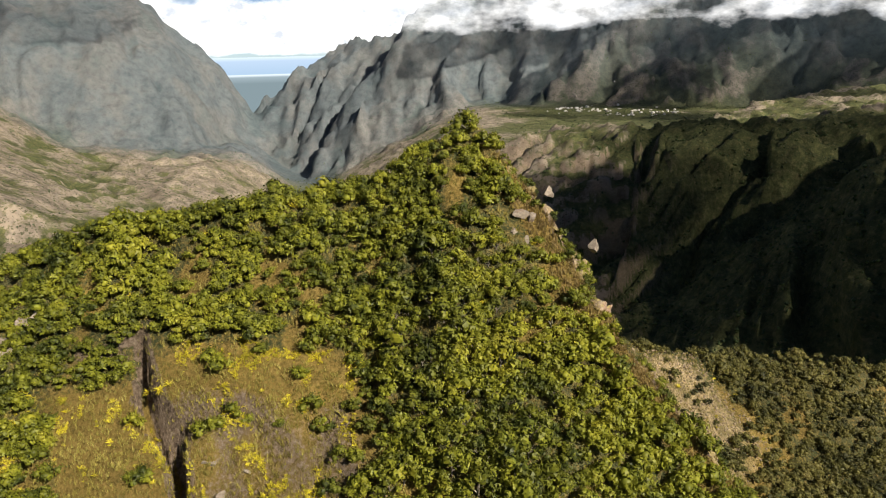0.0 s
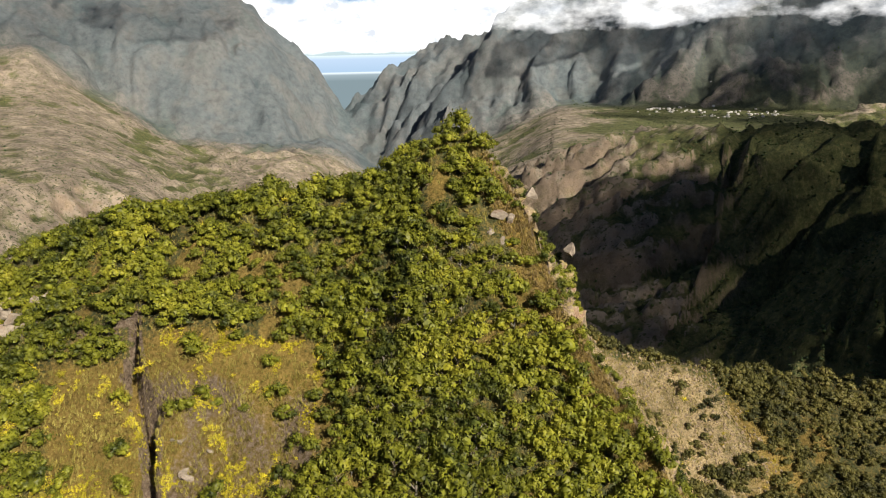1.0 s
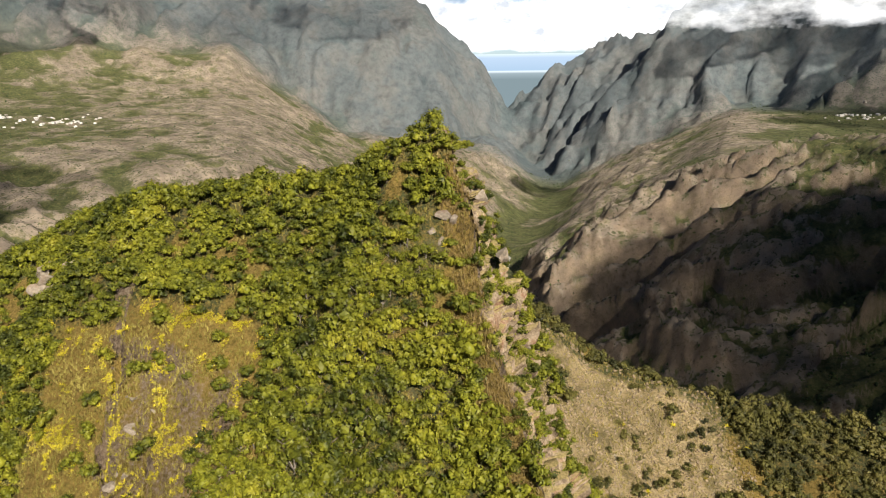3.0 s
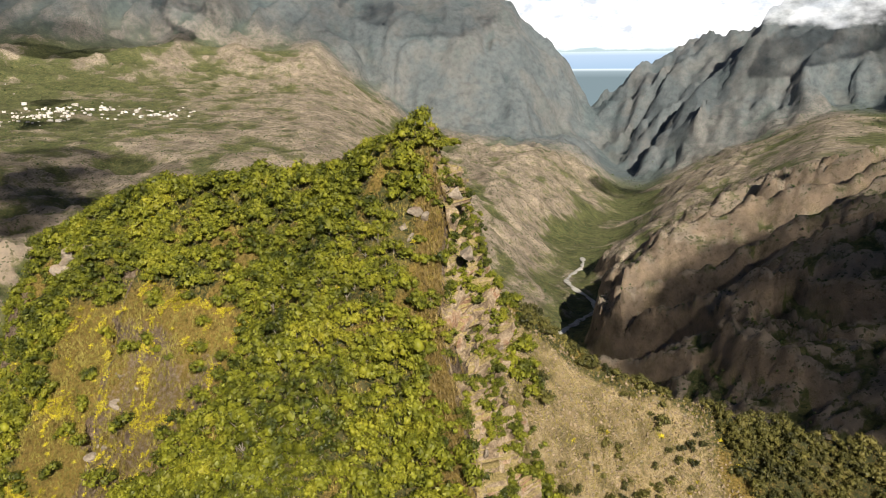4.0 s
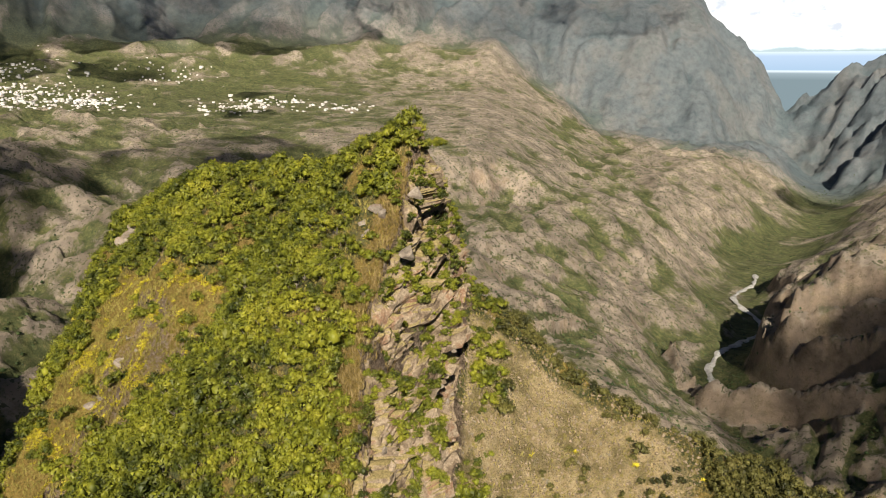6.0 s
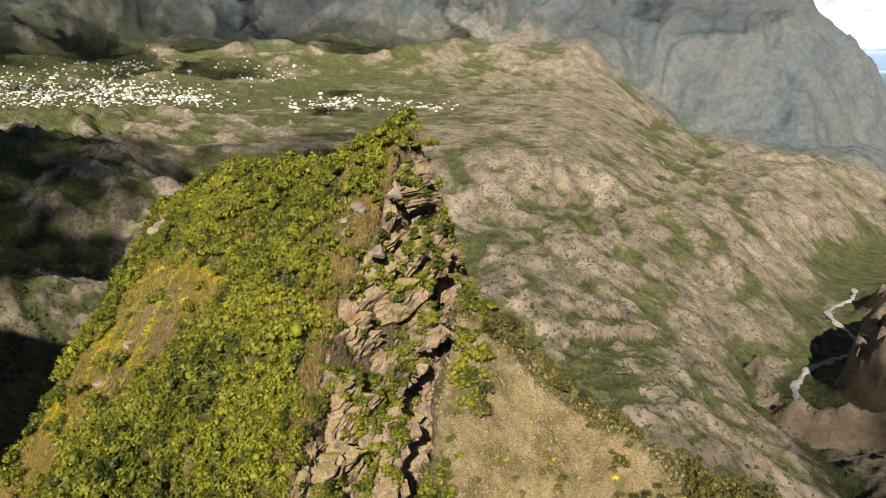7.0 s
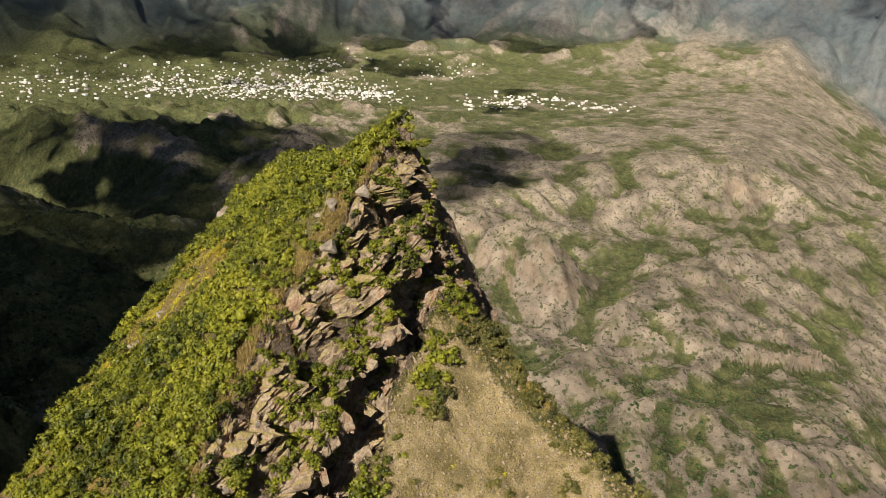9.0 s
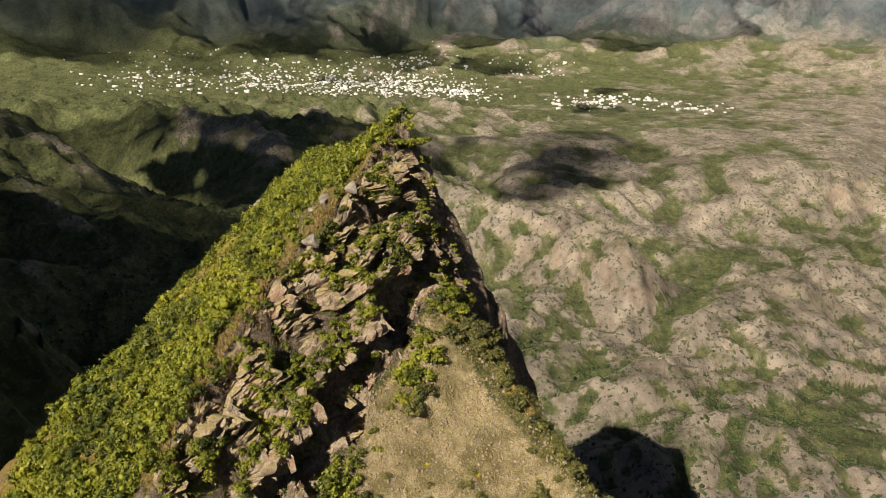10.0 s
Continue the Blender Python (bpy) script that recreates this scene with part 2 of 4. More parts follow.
def ground_mat(n, l, p):
    co = n.new("ShaderNodeTexCoord").outputs["Object"]
    at = n.new("ShaderNodeAttribute")
    at.attribute_name = "cover"
    sep = n.new("ShaderNodeSeparateColor")
    l.new(at.outputs["Color"], sep.inputs[0])
    far_n = noise_tex(n, l, 0.010, 9, 0.68, co)
    mid_n = noise_tex(n, l, 0.11, 10, 0.8, co)
    near_n = noise_tex(n, l, 1.6, 6, 0.7, co)
    # earth and green are greyed a little to stand for valley haze
    earth = ramp(n, l, far_n, [(0.30, (0.160, 0.128, 0.095)), (0.45, (0.250, 0.204, 0.157)), (0.58, (0.335, 0.275, 0.212)), (0.72, (0.225, 0.185, 0.138))])
    green = ramp(n, l, mid_n, [(0.32, (0.032, 0.044, 0.018)), (0.5, (0.086, 0.096, 0.038)), (0.68, (0.19, 0.172, 0.075))])
    rock = ramp(n, l, near_n, [(0.3, (0.085, 0.062, 0.045)), (0.5, (0.225, 0.165, 0.115)), (0.7, (0.39, 0.31, 0.23))])
    scree = ramp(n, l, near_n, [(0.3, (0.31, 0.23, 0.115)), (0.5, (0.53, 0.405, 0.215)), (0.75, (0.68, 0.56, 0.36))])
    straw = ramp(n, l, near_n, [(0.3, (0.13, 0.105, 0.025)), (0.5, (0.30, 0.21, 0.06)), (0.72, (0.42, 0.30, 0.095))])

    def edge(value, source, sharp):
        a = n.new("ShaderNodeMath")
        a.operation = "ADD"
        l.new(value, a.inputs[0])
        l.new(source, a.inputs[1])
        m = n.new("ShaderNodeMapRange")
        m.inputs[1].default_value, m.inputs[2].default_value = 1.0 - sharp, 1.0 + sharp
        l.new(a.outputs[0], m.inputs[0])
        return m.outputs[0]
    dots = noise_tex(n, l, 0.16, 3, 0.6, co)
    dr = n.new("ShaderNodeMapRange")
    dr.inputs[1].default_value, dr.inputs[2].default_value, dr.inputs[4].default_value = 0.555, 0.61, 0.85
    l.new(dots, dr.inputs[0])
    earth = mix(n, l, dr.outputs[0], earth, (0.06, 0.072, 0.03))
    tufts = noise_tex(n, l, 0.035, 8, 0.75, co)
    tr = n.new("ShaderNodeMapRange")
    tr.inputs[1].default_value, tr.inputs[2].default_value, tr.inputs[4].default_value = 0.52, 0.58, 0.6
    l.new(tufts, tr.inputs[0])
    earth = mix(n, l, tr.outputs[0], earth, (0.115, 0.115, 0.05))
    litter = noise_tex(n, l, 0.20, 8, 0.8, co)
    lr = n.new("ShaderNodeMapRange")
    lr.inputs[1].default_value, lr.inputs[2].default_value, lr.inputs[4].default_value = 0.49, 0.56, 0.72
    l.new(litter, lr.inputs[0])
    scree = mix(n, l, lr.outputs[0], scree, (0.16, 0.135, 0.05))
    stone_n = noise_tex(n, l, 0.9, 5, 0.65, co)
    sr = n.new("ShaderNodeMapRange")
    sr.inputs[1].default_value, sr.inputs[2].default_value, sr.inputs[4].default_value = 0.60, 0.66, 0.8
    l.new(stone_n, sr.inputs[0])
    scree = mix(n, l, sr.outputs[0], scree, (0.40, 0.35, 0.27))
    bare_r = n.new("ShaderNodeMapRange")
    bare_r.inputs[1].default_value, bare_r.inputs[2].default_value, bare_r.inputs[4].default_value = 0.40, 0.34, 0.55
    l.new(dots, bare_r.inputs[0])
    green = mix(n, l, bare_r.outputs[0], green, (0.20, 0.17, 0.085))
    col = mix(n, l, edge(sep.outputs[0], mid_n, 0.09), earth, green)
    pos = n.new("ShaderNodeVectorMath")
    pos.operation = "LENGTH"
    l.new(co, pos.inputs[0])
    # blue-grey of the far walls: distance haze put into the base colour
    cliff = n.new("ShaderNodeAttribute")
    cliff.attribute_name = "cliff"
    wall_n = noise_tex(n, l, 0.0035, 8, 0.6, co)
    wall_haze_c = ramp(n, l, wall_n, [(0.34, (0.076, 0.100, 0.116)), (0.48, (0.100, 0.124, 0.138)), (0.58, (0.128, 0.138, 0.142)), (0.70, (0.096, 0.120, 0.126))])
    col = mix(n, l, cliff.outputs["Fac"], col, wall_haze_c)
    col = mix(n, l, edge(at.outputs["Alpha"], near_n, 0.15), col, straw)
    col = mix(n, l, edge(sep.outputs[1], near_n, 0.12), col, rock)
    col = mix(n, l, edge(sep.outputs[2], near_n, 0.2), col, scree)
    mot = noise_tex(n, l, 0.03, 7, 0.62, co)
    tone = ramp(n, l, mot, [(0.34, (0.62, 0.62, 0.62)), (0.5, (1.0, 1.0, 1.0)), (0.66, (1.32, 1.29, 1.24))])
    mul = n.new("ShaderNodeMix")
    mul.data_type, mul.blend_type = "RGBA", "MULTIPLY"
    calm = n.new("ShaderNodeMapRange")
    calm.inputs[1].default_value, calm.inputs[2].default_value, calm.inputs[3].default_value, calm.inputs[4].default_value = 2800, 4000, 1.0, 0.5
    l.new(pos.outputs["Value"], calm.inputs[0])
    l.new(calm.outputs[0], mul.inputs[0])
    l.new(col, mul.inputs[6])
    l.new(tone, mul.inputs[7])
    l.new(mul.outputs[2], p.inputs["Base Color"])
    p.inputs["Roughness"].default_value = 0.95
    p.inputs["Specular IOR Level"].default_value = 0.12
    b = n.new("ShaderNodeBump")
    b.inputs["Strength"].default_value, b.inputs["Distance"].default_value = 0.6, 0.6
    l.new(near_n, b.inputs["Height"])
    b2 = n.new("ShaderNodeBump")
    b2.inputs["Strength"].default_value, b2.inputs["Distance"].default_value = 0.8, 9.0
    l.new(mid_n, b2.inputs["Height"])
    l.new(b.outputs[0], b2.inputs["Normal"])
    l.new(b2.outputs[0], p.inputs["Normal"])


M_ground = material("ground", ground_mat)

# ---- the ground, one sheet to the horizon ----
# bearings, anticlockwise from +y, closer together towards the valley
az_list = np.concatenate([np.arange(-48, 118, 0.24), np.arange(118, 312, 1.2)])
radii = [0.4]
while radii[-1] < 4800:
    at = radii[-1]
    radii.append(at + (0.8 if at < 130 else max(0.8, at * (0.0078 if 400 < at < 2600 else 0.005 if at > 3100 else 0.012))))
radii = np.array(radii)
RR, AA = np.meshgrid(radii, np.radians(az_list), indexing="ij")
GX, GY = -RR * np.sin(AA), RR * np.cos(AA)
GZ = land(GX, GY)
nr, na = RR.shape
idx = np.arange(nr * na).reshape(nr, na)
nxt = np.roll(idx, -1, axis=1)
quads = np.stack([idx[:-1], idx[1:], nxt[1:], nxt[:-1]], -1).reshape(-1, 4)
verts = np.stack([GX, GY, GZ], -1).reshape(-1, 3)


def mesh_from(name, v, f):
    me = bpy.data.meshes.new(name)
    k = f.shape[1]
    me.vertices.add(len(v))
    me.vertices.foreach_set("co", np.asarray(v, np.float32).ravel())
    me.loops.add(f.size)
    me.loops.foreach_set("vertex_index", np.asarray(f, np.int32).ravel())
    me.polygons.add(len(f))
    me.polygons.foreach_set("loop_start", np.arange(0, f.size, k, dtype=np.int32))
    me.update(calc_edges=True)
    return me


ground_mesh = mesh_from("ground", verts, quads)
ground_mesh.materials.append(M_ground)
ground_mesh.shade_smooth()
# what grows or lies where: green, rock, scree
rad = RR
slope_r = np.gradient(GZ, axis=0) / np.gradient(RR, axis=0)
turn_a = np.mod(np.roll(AA, -1, 1) - np.roll(AA, 1, 1), 2 * np.pi)
slope_a = (np.roll(GZ, -1, 1) - np.roll(GZ, 1, 1)) / (RR * turn_a + 0.05)
steep = np.hypot(slope_r, slope_a)
E_, S_ = 0.785 * GX + 0.62 * GY, 0.62 * GX - 0.785 * GY
near = smooth(260, 200, RR)
hollow = GZ - (np.roll(GZ, 8, 1) + np.roll(GZ, -8, 1)) / 2
hollow = -hollow / (RR * 0.02 + 1)
patch = fbm(GX / 230, GY / 230, 81, 6) + 0.55 * fbm(GX / 60, GY / 60, 82, 4)
AZ = np.degrees(np.arctan2(-GX, GY))
lush = 0.35 * smooth(70, 100, AZ) + 0.25 * smooth(-1300, -2300, GX) * smooth(45, 60, AZ) + 0.30 * smooth(4, -10, AZ) + 0.5 * smooth(-8, -22, AZ) * smooth(1300, 1000, RR) + 0.09 * smooth(25, 40, AZ) * smooth(1600, 1300, RR)
far_green = np.clip(0.43 + 0.52 * patch + 0.7 * np.clip(hollow, -0.4, 0.5) + lush - 0.35 * smooth(0.7, 1.4, steep) * smooth(80, 62, AZ) * smooth(-26, -12, AZ), 0.02, 0.98)
green = near * 0.72 + (1 - near) * far_green
q_ = 0.84 * (GX + 48) + 0.54 * (GY + 23)
block_m = smooth(-1, 1, q_) * smooth(24, 18, q_) * smooth(-29, -34, GY) * smooth(-75, -65, GY)
rockm = np.maximum(smooth(1.3, 1.9, steep) * near, (0.52 + 0.45 * fbm(GX / 6, GY / 6, 84, 3)) * block_m * near) + (1 - near) * smooth(3600, 2600, RR) * 0.55 * smooth(0.8, 1.5, steep) * smooth(78, 62, AZ) * smooth(-28, -14, AZ)
crest_s = np.interp(E_, [0, 27, 39, 80], [2, 4, 9, 26])
scree = near * smooth(6.5, 8.5, E_) * smooth(1, 5, S_ - crest_s) * smooth(48, 34, E_) * smooth(38, 24, S_)
strip_m = smooth(1.0, 0.0, E_ - arete(S_)) * smooth(-7, -4, E_ - arete(S_)) * smooth(4, 8, S_) * smooth(55, 44, S_)
west_m = smooth(-16, -10, q_) * smooth(26, 20, q_) * smooth(-26, -30, GY)
thin = smooth(-0.15, -0.40, fbm(GX / 14, GY / 14, 91, 3))
straw = near * np.clip(0.40 + 0.45 * thin + 0.60 * strip_m + 0.55 * west_m, 0, 1)
cover = np.stack([green, rockm, scree, straw], -1).reshape(-1, 4).astype(np.float32)
att = ground_mesh.color_attributes.new("cover", "FLOAT_COLOR", "POINT")
att.data.foreach_set("color", cover.ravel())
# how far the far walls take the painted haze colour, by range
wall_haze_at = 3150 + 700 * smooth(22, 46, AZ) + 90 * fbm(GX / 300, GY / 300, 83, 3)
wall_haze_m = 0.88 * smooth(0, 620, RR - wall_haze_at)
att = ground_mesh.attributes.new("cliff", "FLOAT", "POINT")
att.data.foreach_set("value", wall_haze_m.ravel().astype(np.float32))
ground = tagged(new("ground", ground_mesh), "steep green mountain peak above a broad brown volcanic valley", "terrain", kind="structure")


# ---- helpers for things ----
def part(name, bm, mat, parent, label=""):
    me = bpy.data.meshes.new(name)
    bm.to_mesh(me)
    bm.free()
    me.materials.append(mat)
    ob = new(name, me)
    ob.parent = parent
    return tagged(ob, label) if label else ob


def height(x, y):
    return float(land(np.array([float(x)]), np.array([float(y)]))[0])


def leaf_mat(dark, light, yellow, size=0.42):
    def build(n, l, p):
        info = n.new("ShaderNodeObjectInfo").outputs["Random"]
        geo = n.new("ShaderNodeNewGeometry")
        shrub = noise_tex(n, l, size, 2, 0.5, geo.outputs["Position"])
        big = noise_tex(n, l, 0.07, 4, 0.6, geo.outputs["Position"])
        add = n.new("ShaderNodeMath")
        add.operation = "ADD"
        l.new(shrub, add.inputs[0])
        l.new(big, add.inputs[1])
        half = n.new("ShaderNodeMath")
        half.operation, half.inputs[1].default_value = "MULTIPLY", 0.5
        l.new(add.outputs[0], half.inputs[0])
        col = ramp(n, l, half.outputs[0], [(0.40, dark), (0.53, light), (0.70, yellow)])
        hsv = n.new("ShaderNodeHueSaturation")
        m = n.new("ShaderNodeMapRange")
        m.inputs[3].default_value, m.inputs[4].default_value = 0.70, 1.30
        l.new(geo.outputs["Random Per Island"], m.inputs[0])
        m2 = n.new("ShaderNodeMapRange")
        m2.inputs[3].default_value, m2.inputs[4].default_value = 0.85, 1.15
        l.new(info, m2.inputs[0])
        mm = n.new("ShaderNodeMath")
        mm.operation = "MULTIPLY"
        l.new(m.outputs[0], mm.inputs[0])
        l.new(m2.outputs[0], mm.inputs[1])
        l.new(mm.outputs[0], hsv.inputs["Value"])
        l.new(col, hsv.inputs["Color"])
        l.new(hsv.outputs[0], p.inputs["Base Color"])
        p.inputs["Roughness"].default_value = 0.55
        p.inputs["Specular IOR Level"].default_value = 0.3
        tr = n.new("ShaderNodeBsdfTranslucent")
        l.new(hsv.outputs[0], tr.inputs["Color"])
        ms = n.new("ShaderNodeMixShader")
        ms.inputs[0].default_value = 0.18
        l.new(p.outputs[0], ms.inputs[1])
        l.new(tr.outputs[0], ms.inputs[2])
        l.new(ms.outputs[0], n["Material Output"].inputs["Surface"])
    return build


def simple_mat(stops, scale, rough=0.9, bump=0.3, dist=0.1, jitter=True):
    def build(n, l, p):
        co = n.new("ShaderNodeTexCoord").outputs["Object"]
        v = n.new("ShaderNodeVectorMath")
        l.new(co, v.inputs[0])
        comb = n.new("ShaderNodeCombineXYZ")
        info = n.new("ShaderNodeObjectInfo").outputs["Random"]
        mm = n.new("ShaderNodeMath")
        mm.operation, mm.inputs[1].default_value = "MULTIPLY", 57.0
        l.new(info, mm.inputs[0])
        l.new(mm.outputs[0], comb.inputs[0])
        l.new(comb.outputs[0], v.inputs[1])
        f1 = noise_tex(n, l, scale, 8, 0.65, v.outputs[0])
        f2 = noise_tex(n, l, scale * 7, 4, 0.7, v.outputs[0])
        col = ramp(n, l, f1, stops)
        fine = ramp(n, l, f2, [(0.3, (0.62, 0.60, 0.58)), (0.7, (1.25, 1.22, 1.18))])
        m = n.new("ShaderNodeMix")
        m.data_type, m.blend_type = "RGBA", "MULTIPLY"
        m.inputs[0].default_value = 1.0
        l.new(col, m.inputs[6])
        l.new(fine, m.inputs[7])
        l.new(m.outputs[2], p.inputs["Base Color"])
        p.inputs["Roughness"].default_value = rough
        p.inputs["Specular IOR Level"].default_value = 0.2
        b = n.new("ShaderNodeBump")
        b.inputs["Strength"].default_value, b.inputs["Distance"].default_value = bump, dist
        l.new(f2, b.inputs["Height"])
        l.new(b.outputs[0], p.inputs["Normal"])
    return build


M_leaf = material("shrub_leaves", leaf_mat((0.036, 0.046, 0.006), (0.165, 0.172, 0.014), (0.27, 0.25, 0.022)))
M_yellow = material("yellow_leaves", leaf_mat((0.36, 0.31, 0.022), (0.58, 0.49, 0.03), (0.70, 0.60, 0.07)))
# M_dull: browner shrubs of the spur, darkened as well for its weaker light
M_dull = material("dull_shrub_leaves", leaf_mat((0.038, 0.040, 0.011), (0.130, 0.120, 0.028), (0.23, 0.19, 0.055)))
M_grass = material("dry_grass", leaf_mat((0.20, 0.14, 0.05), (0.33, 0.24, 0.09), (0.42, 0.34, 0.13)))
M_gold = material("gold_grass", leaf_mat((0.20, 0.165, 0.035), (0.34, 0.285, 0.065), (0.46, 0.40, 0.11)))
M_bark = material("bark", simple_mat([(0.3, (0.10, 0.08, 0.06)), (0.7, (0.30, 0.27, 0.22))], 3.0))
M_rock = material("rock", simple_mat([(0.25, (0.09, 0.075, 0.06)), (0.42, (0.22, 0.185, 0.145)), (0.55, (0.29, 0.25, 0.20)), (0.68, (0.22, 0.16, 0.115)), (0.80, (0.40, 0.36, 0.30))], 0.55, bump=0.6, dist=0.15))

rng = np.random.default_rng(7)


# ---- rocks ----
def rock_mesh(seed, lx, ly, lz):
    """An angular block: a ball cut flat by chance planes."""
    r = random.Random(seed)
    bm = bmesh.new()
    bmesh.ops.create_icosphere(bm, subdivisions=3, radius=1.0)
    planes = []
    for k in range(14):
        d = Vector((r.gauss(0, 1), r.gauss(0, 1), r.gauss(0, 0.8))).normalized()
        planes.append((d, r.uniform(0.36, 0.66)))
    for v in bm.verts:
        for d, h in planes:
            o = v.co.dot(d) - h
            if o > 0:
                v.co -= d * o * 0.98
        v.co += Vector((noise.noise(v.co * 3 + Vector((seed, 0, 0))), noise.noise(v.co * 3 + Vector((0, seed, 0))), noise.noise(v.co * 3 + Vector((0, 0, seed))))) * 0.02
        v.co = Vector((v.co.x * lx, v.co.y * ly, v.co.z * lz))
    me = bpy.data.meshes.new("rock")
    bm.to_mesh(me)
    bm.free()
    me.materials.append(M_rock)
    return me


ROCKS = [rock_mesh(k, *d) for k, d in enumerate(((1.2, 0.9, 0.8), (1.5, 0.7, 0.6), (0.8, 0.8, 1.3), (1.3, 1.1, 0.5), (1.0, 0.6, 1.0), (1.6, 0.9, 0.45), (0.9, 0.9, 0.9), (0.6, 0.7, 1.5)))]


def rock(x, y, z, size, k, turn, label, group, lean=(0, 0)):
    ob = new("rock", ROCKS[k % len(ROCKS)])
    ob.matrix_world = pose(x, y, z, lean[0], lean[1], turn) @ Matrix.Diagonal((size, size, size, 1))
    return tagged(ob, label, "rock", group)


# single rocks that stand out of the grass
GRASS_ROCKS = (
    (8.8, -11.2, -9.2, 1.3, 0, 20, (0, 0)), (14.4, -18.2, -15.6, 1.5, 0, 50, (10, 12)), (4.5, -15.0, -11.4, 1.6, 3, 15, (20, 0)), (6.2, -15.4, -11.8, 1.1, 6, 70, (0, 20)),
    (4.9, -18.1, -15.6, 1.5, 2, 0, (-35, 5)), (3.4, -17.0, -13.6, 1.2, 4, 40, (-30, 0)), (5.6, -19.6, -16.6, 1.1, 7, 80, (-40, 0)),
)
for x, y, z, size, k, turn, lean in GRASS_ROCKS:
    rock(x, y, z, size, k, turn, "pale weathered grey rock block jutting from dry grass", "rocks in the grass", lean)
for i in range(9):
    x, y = -67 + rng.uniform(-6, 6), -21.5 + rng.uniform(-2.5, 2)
    rock(x, y, height(x, y) + 0.3, rng.uniform(1.7, 2.8), (0, 3, 1, 6)[i % 4], rng.uniform(0, 180), "pale grey rock outcrop among green shrubs", "rocks on the west shoulder", (rng.uniform(-30, 30), rng.uniform(-20, 20)))
# ---- the broken east wall: blocks cut by joints ----
def facets(u, v, size, seed, tilt):
    """Blocks with slanting faces: for each place the height of its block."""
    r = np.random.default_rng(seed)
    a = -0.55
    p, q = (u * math.cos(a) + v * math.sin(a)) / (size * 1.7), (-u * math.sin(a) + v * math.cos(a)) / size
    ip, iq = np.floor(p), np.floor(q)
    best, out = np.full(u.shape, 1e9), np.zeros(u.shape)
    for da in (-1, 0, 1):
        for db in (-1, 0, 1):
            cp, cq = ip + da, iq + db
            ox, oy = cp + hash2(cp, cq, seed), cq + hash2(cp, cq, seed + 1)
            d = (p - ox) ** 2 + (q - oy) ** 2
            h = hash2(cp, cq, seed + 2) * 2 - 1 + tilt * ((hash2(cp, cq, seed + 3) - 0.35) * (p - ox) * 2 + (hash2(cp, cq, seed + 4) - 0.7) * (q - oy) * 2)
            m = d < best
            best, out = np.where(m, d, best), np.where(m, h, out)
    return out


ws = np.arange(-13, 54, 0.28)
